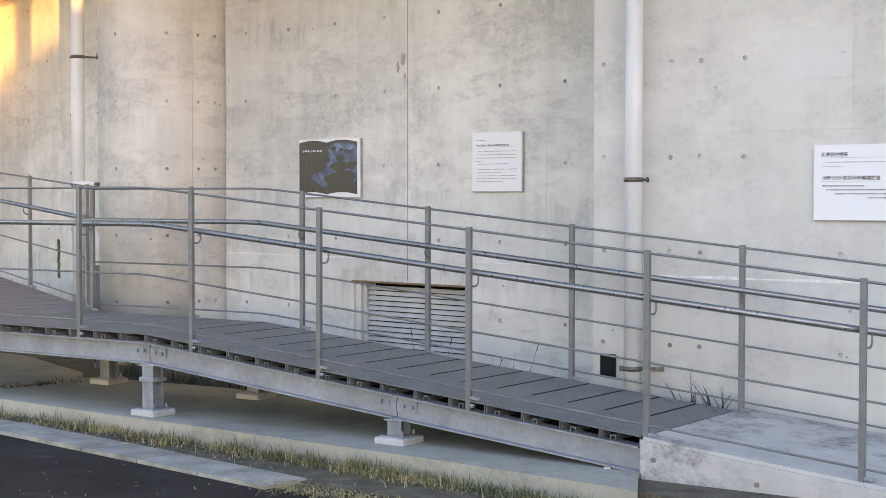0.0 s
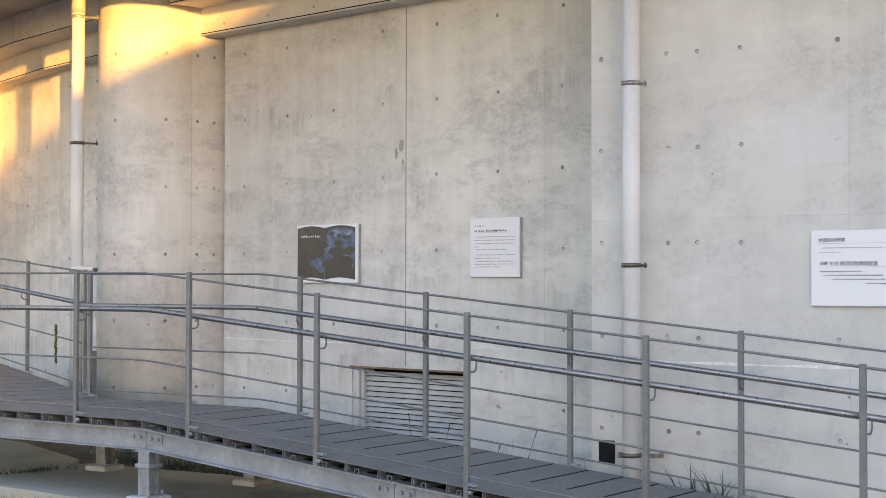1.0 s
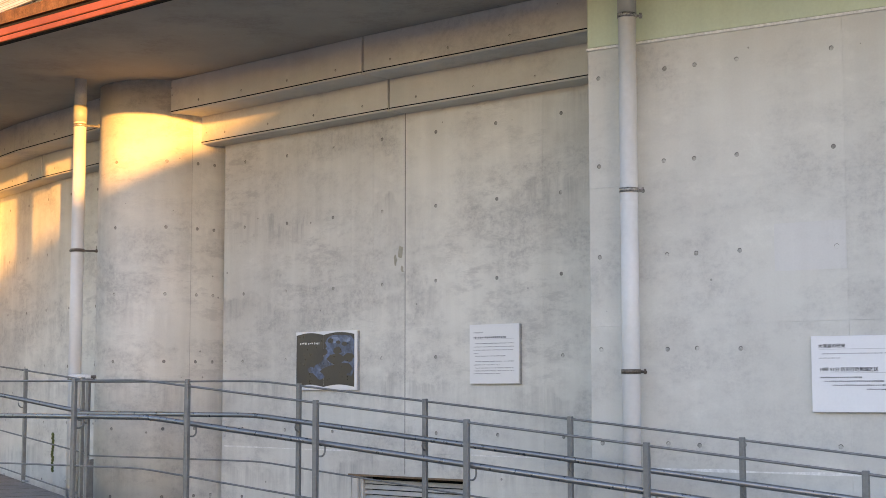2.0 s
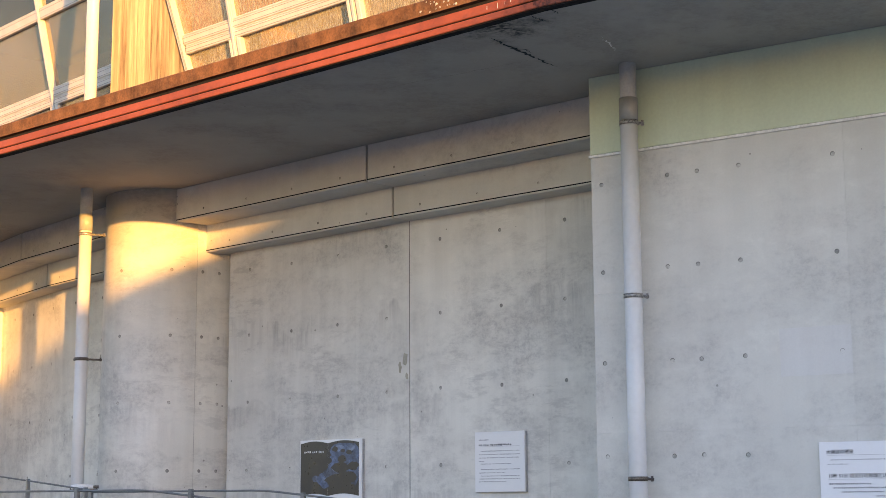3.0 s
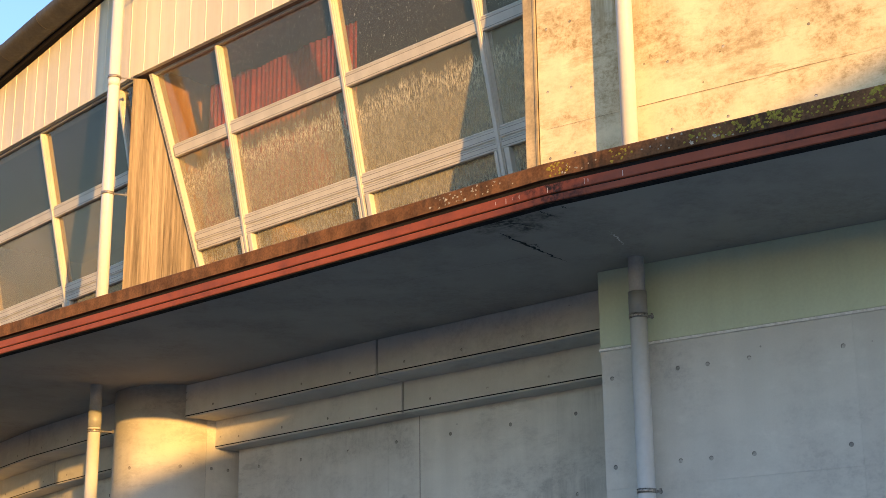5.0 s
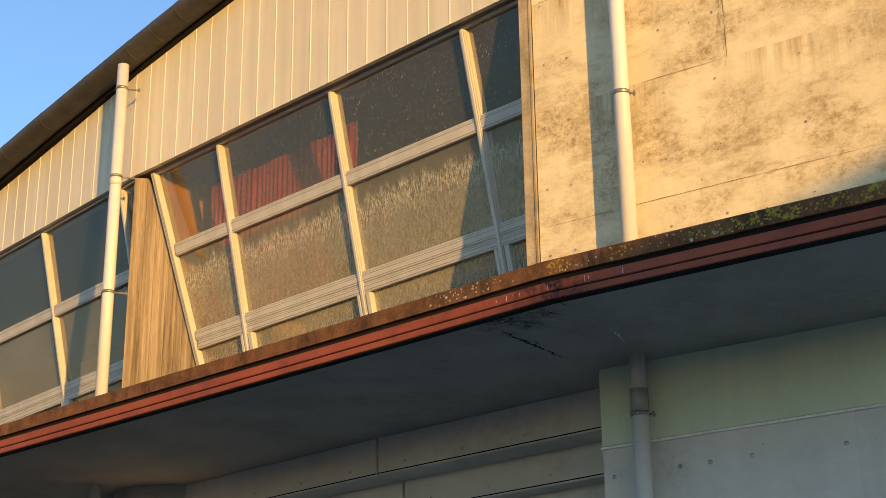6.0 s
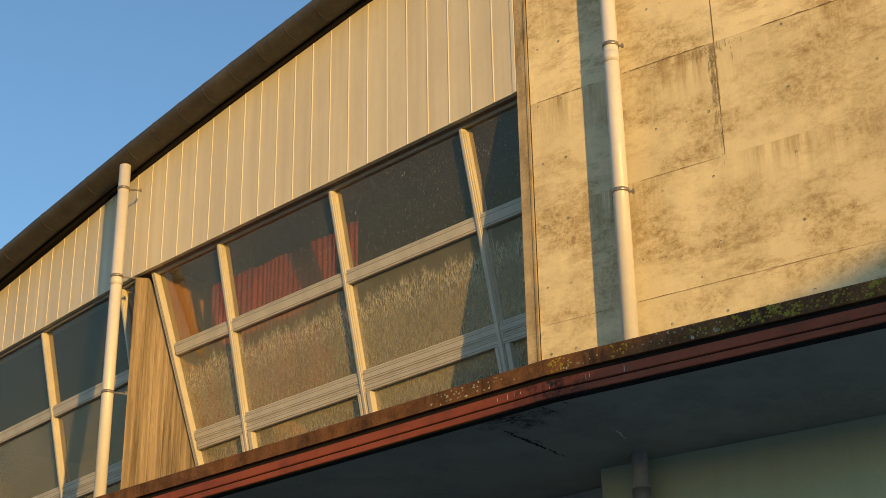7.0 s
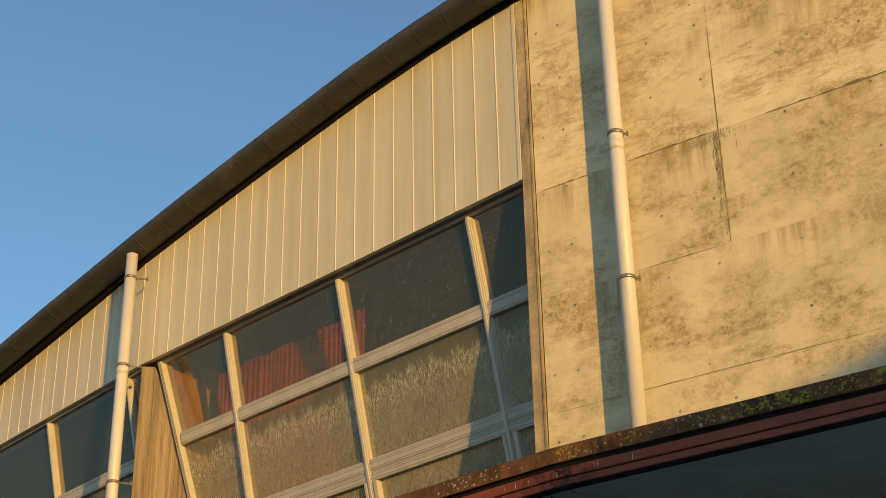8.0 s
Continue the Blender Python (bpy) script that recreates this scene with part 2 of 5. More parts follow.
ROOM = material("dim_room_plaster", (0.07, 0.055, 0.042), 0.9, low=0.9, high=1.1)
WARMROOM = material("room_timber", (0.5, 0.27, 0.09), 0.7, low=0.85, high=1.15, stretch=(4, 4, 0.5))
BOARD = material("white_sign_board", (0.7, 0.705, 0.71), 0.4, low=0.98, high=1.02)
EDGE = material("grey_sign_edge", (0.33, 0.33, 0.33), 0.5)
INK = material("black_ink", (0.02, 0.02, 0.025), 0.6)
GREYINK = material("grey_ink", (0.26, 0.26, 0.27), 0.6)
HANDRAIL = material("polished_handrail", (0.22, 0.225, 0.222), 0.34, 0.7, low=0.9, high=1.1, scale=9, fine=60, bump=0.02)
NIGHT = material("night_print", (0.03, 0.026, 0.024), 0.35, low=0.9, high=1.1)
NIGHTBLUE = material("night_blue_print", (0.055, 0.095, 0.175), 0.35, low=0.25, high=1.4, scale=9, fine=40)
MIST = material("mist_blue_print", (0.12, 0.175, 0.27), 0.4, low=0.5, high=1.3, scale=14, fine=40)
GREYLICHEN = material("grey_lichen", (0.3, 0.29, 0.24), 0.95, low=0.6, high=1.2, scale=60, vary=0.2)
LOUVRE = material("aluminium_louvre", (0.55, 0.54, 0.51), 0.5, 0.2, low=0.9, high=1.08, scale=5, streak=0.1)
RUST_AND_SHADE = material("rust_and_underside_shade", (0.2, 0.13, 0.08), 0.8, low=0.7, high=1.3, scale=12)
GRASS = material("dry_grass", (0.105, 0.11, 0.04), 0.8, low=0.6, high=1.4, scale=25, fine=90, bump=0)
STRAW = material("straw", (0.4, 0.32, 0.16), 0.85, low=0.7, high=1.2, scale=25, fine=90, bump=0)
WEED = material("dark_weed", (0.06, 0.07, 0.05), 0.8, low=0.6, high=1.4, scale=25)
MOSS = material("wall_moss", (0.09, 0.11, 0.035), 0.95, low=0.6, high=1.4, scale=40)
# Pale so that the added hall bounces light onto the lower walls.
BOUNCE_FACE = material("bounce_render", (0.68, 0.66, 0.61), 0.85)
SHADE_ROOF = material("shade_hall_roof", (0.12, 0.12, 0.13), 0.7)


def glass_material(name, film, amount, dusty, grain, threshold, band, mirror=0.12):
    """Window glass with a film of dust and dried drips; the film scatters light, the pane mirrors and lets light through.
    band: dried drips gather in a belt below the mid rail."""
    m = bpy.data.materials.new(name)
    m.use_nodes = True
    n, l = m.node_tree.nodes, m.node_tree.links
    bsdf = n["Principled BSDF"]
    bsdf.inputs["Base Color"].default_value = (*film, 1)
    bsdf.inputs["Roughness"].default_value = 0.6
    clear = n.new("ShaderNodeBsdfTransparent")
    clear.inputs["Color"].default_value = (0.82, 0.80, 0.76, 1)
    shine = n.new("ShaderNodeBsdfGlossy")
    shine.inputs["Roughness"].default_value = 0.03
    geo = n.new("ShaderNodeNewGeometry")

    def ranged(v, *k):
        r = n.new("ShaderNodeMapRange")
        for key, x in zip(("From Min", "From Max", "To Min", "To Max"), k):
            r.inputs[key].default_value = x
        l.new(v, r.inputs["Value"])
        return r.outputs[0]

    def join(op, p, q):
        x = n.new("ShaderNodeMath")
        x.operation = op
        l.new(p, x.inputs[0])
        l.new(q, x.inputs[1])
        return x.outputs[0]

    def cloud(scale3, s, detail, rough):
        mp, t = n.new("ShaderNodeMapping"), n.new("ShaderNodeTexNoise")
        mp.inputs["Scale"].default_value = scale3
        l.new(geo.outputs["Position"], mp.inputs["Vector"])
        t.inputs["Scale"].default_value, t.inputs["Detail"].default_value, t.inputs["Roughness"].default_value = s, detail, rough
        l.new(mp.outputs[0], t.inputs["Vector"])
        return t.outputs["Fac"]

    facing = n.new("ShaderNodeLayerWeight")
    facing.inputs["Blend"].default_value = 0.35
    pane = n.new("ShaderNodeMixShader")
    l.new(ranged(facing.outputs["Facing"], 0.0, 1.0, 0.015, mirror), pane.inputs[0])
    l.new(clear.outputs[0], pane.inputs[1])
    l.new(shine.outputs[0], pane.inputs[2])
    drips = ranged(cloud(grain, 2.2, 7.0, 0.7), threshold, threshold + 0.1, 0.0, dusty)
    if band:
        split = n.new("ShaderNodeSeparateXYZ")
        l.new(geo.outputs["Position"], split.inputs[0])
        height = join("ADD", split.outputs["Z"], ranged(cloud((9, 9, 1.0), 1.5, 5.0, 0.6), 0.3, 0.7, -0.07, 0.07))
        belt = join("MULTIPLY", ranged(height, 6.28, 6.46, 0.3, 1.0), ranged(height, 6.48, 6.58, 1.0, 0.12))
        drips = join("MULTIPLY", drips, belt)
    haze = ranged(cloud((1, 1, 1), 1.3, 3.0, 0.5), 0.3, 0.7, amount * 0.75, amount * 1.25)
    if band:
        haze = join("MULTIPLY", haze, ranged(height, 6.3, 6.62, 1.0, 0.45))
    both = join("ADD", drips, haze)
    mix = n.new("ShaderNodeMixShader")
    l.new(both, mix.inputs[0])
    l.new(pane.outputs[0], mix.inputs[1])
    l.new(bsdf.outputs[0], mix.inputs[2])
    l.new(mix.outputs[0], n["Material Output"].inputs["Surface"])
    return m


GLASS_UP = glass_material("dusty_glass", (0.55, 0.5, 0.4), 0.05, 0.9, (48, 48, 9), 0.60, False)
GLASS_LOW = glass_material("dirty_glass", (0.56, 0.51, 0.36), 0.24, 0.95, (46, 46, 4.2), 0.495, True)
GLASS_WEST = glass_material("clear_glass", (0.45, 0.46, 0.5), 0.045, 0.25, (60, 60, 12), 0.68, False, 0.1)
GLASS_HAZE = glass_material("hazy_glass", (0.5, 0.47, 0.41), 0.2, 0.2, (50, 50, 4), 0.66, False, 0.12)

# ---- building helpers ----
rng = random.Random(7)


def wall_frame(x, y, a):
    """A frame on a wall that runs a degrees left of straight ahead: x to the right along it, y into it, z up."""
    s, c = math.sin(radians(a)), math.cos(radians(a))
    return Matrix(((s, c, 0, x), (-c, s, 0, y), (0, 0, 1, 0), (0, 0, 0, 1)))


def mesh_of(name, bm, mat, smooth=False):
    me = bpy.data.meshes.new(name)
    bmesh.ops.recalc_face_normals(bm, faces=bm.faces)
    bm.to_mesh(me)
    bm.free()
    me.materials.append(mat)
    if smooth:
        for p in me.polygons:
            p.use_smooth = True
    return me


def part(name, bm, mat, parent, label="", m=None, smooth=False):
    ob = new(name, bm if isinstance(bm, bpy.types.Mesh) else mesh_of(name, bm, mat, smooth))
    ob.parent = parent
    if m is not None:
        ob.matrix_basis = m
    return tagged(ob, label)


def thing(name, label, category, m=None, group="", kind=""):
    ob = new(name)
    ob.empty_display_size = 0.1
    if m is not None:
        ob.matrix_basis = m
    return tagged(ob, label, category, group, kind)


def solid(name, bm, mat, label, category, m=None, kind="structure", smooth=False, group=""):
    ob = new(name, mesh_of(name, bm, mat, smooth))
    if m is not None:
        ob.matrix_basis = m
    return tagged(ob, label, category, group, kind)


def box(x0, x1, y0, y1, z0, z1, bevel=0.0, bm=None):
    bm = bm or bmesh.new()
    r = bmesh.ops.create_cube(bm, size=1.0, matrix=Matrix.LocRotScale(((x0 + x1) / 2, (y0 + y1) / 2, (z0 + z1) / 2), None, (x1 - x0, y1 - y0, z1 - z0)))
    if bevel:
        es = {e for v in r["verts"] for e in v.link_edges}
        bmesh.ops.bevel(bm, geom=list(es), offset=bevel, segments=1, affect="EDGES")
    return bm


def prism(points, z0, z1, bm=None):
    """An upright prism over a plan outline; z0 and z1 may be lists, one height a corner."""
    bm = bm or bmesh.new()
    n = len(points)
    a = z0 if isinstance(z0, (list, tuple)) else [z0] * n
    b = z1 if isinstance(z1, (list, tuple)) else [z1] * n
    lo = [bm.verts.new((p[0], p[1], h)) for p, h in zip(points, a)]
    hi = [bm.verts.new((p[0], p[1], h)) for p, h in zip(points, b)]
    bm.faces.new(lo[::-1])
    bm.faces.new(hi)
    for i in range(n):
        bm.faces.new((lo[i], lo[(i + 1) % n], hi[(i + 1) % n], hi[i]))
    return bm


def tube(points, r, seg=12, bm=None, squash=1.0):
    """A round bar along a line of points."""
    bm = bm or bmesh.new()
    pts = [Vector(p) for p in points]
    rings = []
    for i, p in enumerate(pts):
        d = (pts[min(i + 1, len(pts) - 1)] - pts[max(i - 1, 0)]).normalized()
        side = d.cross(Vector((0, 0, 1)))
        side = side.normalized() if side.length > 1e-3 else Vector((1, 0, 0))
        up = side.cross(d).normalized()
        rings.append([bm.verts.new(p + r * (math.cos(2 * math.pi * k / seg) * side + squash * math.sin(2 * math.pi * k / seg) * up)) for k in range(seg)])
    for a, b in zip(rings, rings[1:]):
        for k in range(seg):
            bm.faces.new((a[k], a[(k + 1) % seg], b[(k + 1) % seg], b[k]))
    bm.faces.new(rings[0][::-1])
    bm.faces.new(rings[-1])
    return bm


def sweep(path, profile, bm=None):
    """A closed profile of (out, z) corners carried along a plan line whose outward side is to its right, mitred at its bends."""
    bm = bm or bmesh.new()
    pts = [Vector((p[0], p[1], 0)) for p in path]
    lift = [p[2] if len(p) > 2 else 0 for p in path]
    rings = []
    for i, p in enumerate(pts):
        d0 = (p - pts[i - 1]).normalized() if i else (pts[1] - p).normalized()
        d1 = (pts[i + 1] - p).normalized() if i < len(pts) - 1 else d0
        n0, n1 = Vector((d0.y, -d0.x, 0)), Vector((d1.y, -d1.x, 0))
        n = (n0 + n1).normalized()
        n = n / max(n.dot(n0), 0.3)
        rings.append([bm.verts.new(p + n * o + Vector((0, 0, z + lift[i]))) for o, z in profile])
    k = len(profile)
    for a, b in zip(rings, rings[1:]):
        for j in range(k):
            bm.faces.new((a[j], a[(j + 1) % k], b[(j + 1) % k], b[j]))
    bm.faces.new(rings[0])
    bm.faces.new(rings[-1][::-1])
    return bm


def cells(xs, zs, holes=()):
    for x0, x1 in zip(xs, xs[1:]):
        for z0, z1 in zip(zs, zs[1:]):
            cx, cz = (x0 + x1) / 2, (z0 + z1) / 2
            if not any(h[0] < cx < h[1] and h[2] < cz < h[3] for h in holes):
                yield x0, x1, z0, z1


def panel_wall(name, m, xs, zs, mat, label, thick=0.4, holes=(), ties=(), gap=0.0003, stopper=None):
    """A cast wall: a body, and before it the fields that its formwork left, with fine joints and the plugs of its tie holes."""
    bm = bmesh.new()
    cx = sorted({xs[0], xs[-1], *[v for h in holes for v in h[:2] if xs[0] < v < xs[-1]]})
    cz = sorted({zs[0], zs[-1], *[v for h in holes for v in h[2:] if zs[0] < v < zs[-1]]})
    for x0, x1, z0, z1 in cells(cx, cz, holes):
        box(x0, x1, 0.03, thick, z0, z1, bm=bm)
    wall = solid(name, bm, mat, label, "wall", m)
    fx = sorted({*xs, *[v for h in holes for v in h[:2] if xs[0] < v < xs[-1]]})
    fz = sorted({*zs, *[v for h in holes for v in h[2:] if zs[0] < v < zs[-1]]})
    for x0, x1, z0, z1 in cells(fx, fz, holes):
        a = gap if x0 in xs[1:-1] else 0
        b = gap if x1 in xs[1:-1] else 0
        c = gap if z0 in zs[1:-1] else 0
        e = gap if z1 in zs[1:-1] else 0
        dy = rng.uniform(-0.0006, 0.0006)
        part("panel", box(x0 + a, x1 - b, dy, 0.03, z0 + c, z1 - e, 0.0005 if gap else 0), mat, wall)
    for x, z in ties:
        if xs[0] < x < xs[-1] and zs[0] < z < zs[-1] and not any(h[0] - 0.05 < x < h[1] + 0.05 and h[2] - 0.05 < z < h[3] + 0.05 for h in holes):
            part("tie_plug", stopper or plug_mesh, PLUG, wall, "", pose(x + rng.uniform(-0.008, 0.008), -0.0021, z + rng.uniform(-0.006, 0.006), 0, rng.uniform(-40, 40), 0))
    return wall


def plug(r):
    """A shallow dished mortar plug with a chipped rim, its upper half painted as shade."""
    bm = bmesh.new()
    n = 14
    rim = [bm.verts.new((r * math.cos(6.2832 * k / n) * (1 + 0.1 * math.sin(3.1 * k)), -0.0004, r * math.sin(6.2832 * k / n))) for k in range(n)]
    dish = [bm.verts.new((v.co.x * 0.8, 0.0012, v.co.z * 0.8 - 0.0012)) for v in rim]
    mid = bm.verts.new((0.001, 0.0013, -0.001))
    for k in range(n):
        j = (k + 1) % n
        ring = bm.faces.new((rim[k], rim[j], dish[j], dish[k]))
        # Upper rim faces take the dark material in place of a cast shadow.
        ring.material_index = 1 if 0 < k < 7 else 0
        bm.faces.new((dish[k], dish[j], mid))
    me = mesh_of("tie_plug", bm, PLUG)
    me.materials.append(HOLE)
    return me


plug_mesh, small_plug = plug(0.0155), plug(0.011)

# ---- ground ----
solid("road", box(-900, 900, -900, 900, -0.4, 0.0), ASPHALT, "dark worn asphalt yard in front of the ramp", "road")
# Unseen pale ground, added to bounce light at the walls and soffit.
solid("yard", box(-60, 60, -60, 6.6, 0.0, 0.012), BOUNCE_GROUND, "unseen pale ground added to bounce light onto the building", "yard")
slab_front = [(1.055, 8.137), (0.985, 7.63), (-0.11, 8.6), (-0.98, 9.3), (-2.02, 10.12), (-3.27, 11.14), (-6.5, 14.2)]
slab_back = [(-6.3, 14.5), (-3.5, 12.0), (-2.9, 12.5), (-1.7, 11.8), (-0.3, 10.7), (2.5, 8.6)]
solid("pavement", prism(slab_front[::-1] + slab_back[::-1], -0.2, 0.12), SLAB, "pale concrete footing slab under the steel ramp", "pavement")
solid("ground", prism([(5, 6.0), (6, 12), (-4, 22), (-9, 19), (-6.4, 14.3), (-3.2, 11.25), (-0.95, 9.4), (1.4, 7.42)][::-1], -0.2, 0.09), SOIL, "dry weedy soil strip between ramp and wall", "ground")
solid("verge", prism([(1.0, 7.5), (-0.11, 8.62), (-0.98, 9.32), (-2.02, 10.14), (-3.27, 11.16), (-6.4, 14.2), (-6.6, 14.0), (-3.2, 10.75), (-0.95, 8.58), (-0.4, 8.15), (0.5, 7.5)][::-1], -0.1, 0.012), SOIL, "dry soil and litter between edging and slab", "ground")
solid("pavement", prism([(-3.45, 11.80), (-2.98, 12.18), (-3.01, 12.66), (-3.84, 14.0), (-6.5, 16.5), (-6.6, 14.6)], -0.1, 0.135), SLAB, "second pale footing slab past a weedy joint", "pavement")
kerb = thing("kerb", "low worn stone edging between asphalt and slab", "kerb", kind="structure")
kd = Vector((-2.25, 2.17, 0)).normalized()
kn = Vector((kd.y, -kd.x, 0))
for i in range(14):
    p = Vector((-0.98, 8.27, 0)) + kd * (i * 0.605)
    q = p + kd * 0.596
    w = 0.31 + rng.uniform(-0.01, 0.01)
    part("kerb_stone", prism([p[:2], (p + kn * w)[:2], (q + kn * w)[:2], q[:2]], -0.15, 0.028 + rng.uniform(-0.006, 0.006)), KERB, kerb)

# ---- lower walls ----
HZ = [0.66, 1.26, 1.86, 2.465, 3.07, 3.67]
FR = wall_frame(1.598, 9.58, 56)
wall_right = panel_wall("wall_right", FR, [-0.733, 1.005, 2.81, 4.6], [0.0, 1.10, 2.015, 2.93, 3.857], CONCRETE,
                        "grey fair-faced concrete wall with tie holes", 1.3, (),
                        [(x, z) for x in (-0.656, -0.181, 0.031, 0.322, 0.943, 1.49, 2.0, 2.6) for z in HZ])
part("repair_patch", box(0.548, 1.0, -0.0016, 0.004, 2.325, 2.618, 0.0005), PATCH, wall_right, "slightly paler repair patch")
solid("wall_band", box(-0.737, 4.6, -0.004, 1.3, 3.878, 4.415, 0.004), GREEN, "pale green painted band under the canopy", "wall", FR)
solid("trim", box(-0.741, 4.6, -0.016, 0.5, 3.857, 3.873), LIME, "thin pale ledge under the green band", "trim", FR)
solid("trim", box(-0.736, 4.6, -0.002, 0.5, 3.8725, 3.8775), HOLE, "dark joint above the pale ledge", "trim", FR)

V1 = Vector((-0.285, 12.276, 0))
F1R, F1L = wall_frame(V1.x, V1.y, 48.6), wall_frame(V1.x, V1.y, 46.6)
LOUV = (-0.63, 0.66, 0.12, 0.90)
rows1 = [0.0, 1.10, 4.3]
panel_wall("wall_recess_east", F1R, [0.0, 1.41, 2.4], rows1, AGED, "grey concrete recess wall behind the ramp", 0.4, [LOUV], [(x, z) for x in (0.331, 0.957, 1.583) for z in HZ])
panel_wall("wall_recess_west", F1L, [-2.34, -1.26, -0.37, 0.0], rows1, AGED, "grey concrete recess wall beside the round pier", 0.4, [LOUV], [(x, z) for x in (-2.046, -1.467, -0.864, -0.263) for z in HZ])
solid("wall_joint", box(-0.003, 0.003, -0.0018, 0.003, 0.93, 3.86), JOINT, "dark upright joint between two wall lengths", "joint", F1R)
V2 = Vector((-4.10, 16.2, 0))
F2R, F2L = wall_frame(V2.x, V2.y, 40), wall_frame(V2.x, V2.y, 35)
panel_wall("wall_far_east", F2R, [0.0, 0.9, 2.0], rows1, AGED, "concrete recess wall past the pier, partly sunlit", 0.4, (), [(x, z) for x in (0.3, 0.9) for z in HZ])
panel_wall("wall_far_west", F2L, [-3.2, -1.8, -0.9, 0.0], rows1, AGED, "concrete recess wall past the pier, partly sunlit", 0.4, (), [(x, z) for x in (-0.3, -0.9, -1.5) for z in HZ])

# white bloom along the lowest joint
for nm, m, x0, x1, h in (("east", FR, -0.55, 3.5, 0.010), ("recess", F1R, 0.7, 1.9, 0.006), ("west", F1L, -2.3, -0.2, 0.006)):
    bm = bmesh.new()
    top, bot = [], []
    k = int((x1 - x0) / 0.04)
    for i in range(k + 1):
        x = x0 + (x1 - x0) * i / k
        w = h * (0.35 + max(0.0, noise.noise((x * 3, h * 100, 0)) + 0.35))
        top.append(bm.verts.new((x, -0.0045, 1.102 + w)))
        bot.append(bm.verts.new((x, -0.0045, 1.098 - w * 0.5)))
    for i in range(k):
        bm.faces.new((bot[i], bot[i + 1], top[i + 1], top[i]))
    solid("lime_line", bm, LIME, "white lime bloom along a concrete joint", "lime stain", m, "stuff")

# corbelled beams of the two recess bays
def beams(v, a_left, a_right, left, right, tag):
    dl = Vector((-math.sin(radians(a_left)), math.cos(radians(a_left)), 0))
    dr = -Vector((-math.sin(radians(a_right)), math.cos(radians(a_right)), 0))
    for out, z0, z1 in ((0.20, 3.855, 4.20), (0.50, 4.11, 4.4149)):
        for d, length, name in ((dl, left, "west"), (dr, right, "east")):
            n = Vector((d.y, -d.x, 0)) if name == "east" else Vector((-d.y, d.x, 0))
            mid = (Vector((dl.y, -dl.x, 0)) * -1 + Vector((dr.y, -dr.x, 0))).normalized()
            p0, p1 = v + d * 0.011, v + d * length
            q0, q1 = p0 + mid * out, p1 + n * out
            i0, i1 = p0 - mid * 0.1, p1 - n * 0.1
            ring = [i0[:2], q0[:2], q1[:2], i1[:2]]
            bm = prism(ring, z0, z1)
            bmesh.ops.bevel(bm, geom=[e for e in bm.edges], offset=0.006, segments=1, affect="EDGES")
            b = solid("beam_" + tag + "_" + name, bm, CONCRETE, "stepped concrete beam under the canopy", "beam")
            for k in range(int(length / 0.6)):
                q = v + d * (0.3 + 0.6 * k) + n * out
                part("tie_plug", small_plug, PLUG, b, "", wall_frame(q.x, q.y, a_left if name == "west" else a_right) @ pose(0, -0.0021, z0 + 0.075))
            g0, g1 = p0 + mid * (out + 0.0015), p1 + n * (out + 0.0015)
            h0, h1 = p0 + mid * (out - 0.01), p1 + n * (out - 0.01)
            # Black strip paints the drip groove together with the shade at the edge.
            part("drip_groove", prism([h0[:2], g0[:2], g1[:2], h1[:2]], z0 + 0.013, z0 + 0.022), DARK, b, "dark line for the drip groove and its shade")


beams(V1, 46.6, 48.6, 2.65, 2.3, "recess")
beams(V2, 35, 40, 3.2, 2.0, "far")


def pier(name, cx, cy, a, r, label):
    """A pier with a rounded nose and flat flanks."""
    m = wall_frame(cx, cy, a)
    seg = 40
    outline = [(r * math.cos(math.pi + math.pi * k / seg), r * math.sin(math.pi + math.pi * k / seg)) for k in range(seg + 1)] + [(r, 1.3), (-r, 1.3)]
    bm = prism(outline, 0.0, 4.4145)
    ob = solid(name, bm, AGED, label, "pier", m)
    for p in ob.data.polygons:
        p.use_smooth = abs(p.normal.z) < 0.5 and p.center.y < 0.0
    for z in HZ + [0.30]:
        for ang in (-118, -75, -25):
            x, y = r * math.cos(radians(ang)), r * math.sin(radians(ang))
            part("tie_plug", plug_mesh, PLUG, ob, "", Matrix.Translation((x * 1.004, y * 1.004, z)) @ pose(0, 0, 0, 0, 0, ang + 90))
        for y in (0.06, 0.24):
            part("tie_plug", plug_mesh, PLUG, ob, "", Matrix.Translation((r + 0.002, y, z)) @ pose(0, 0, 0, 0, 0, 90))
    part("joint_line", box(r - 0.003, r + 0.0008, -0.002, 0.001, 0, 4.41), FINEJOINT, ob, "fine formwork joint")
    return ob


pier("pier_east", -2.64, 14.16, 42, 0.56, "round-nosed grey concrete pier, sunlit near its top")
pier("pier_west", -5.85, 18.05, 33, 0.56, "round-nosed concrete pier at the far bay")

# ---- canopy with its fascia ----
dL = Vector((-math.sin(radians(48.6)), math.cos(radians(48.6)), 0))
dR = Vector((math.sin(radians(55.8)), -math.cos(radians(55.8)), 0))
K = Vector((0.545, 8.338, 0))
far_end, right_end = K + dL * 15, K + dR * 6
eave = [far_end[:2], K[:2], right_end[:2]]
inner = [(6.5, 12.0), (1.0, 16.5), (-6, 24), (-12, 24)]
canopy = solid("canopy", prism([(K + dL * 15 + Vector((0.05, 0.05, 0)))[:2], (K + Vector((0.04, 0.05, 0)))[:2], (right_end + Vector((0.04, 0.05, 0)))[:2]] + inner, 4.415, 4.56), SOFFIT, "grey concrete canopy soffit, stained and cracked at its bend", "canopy")
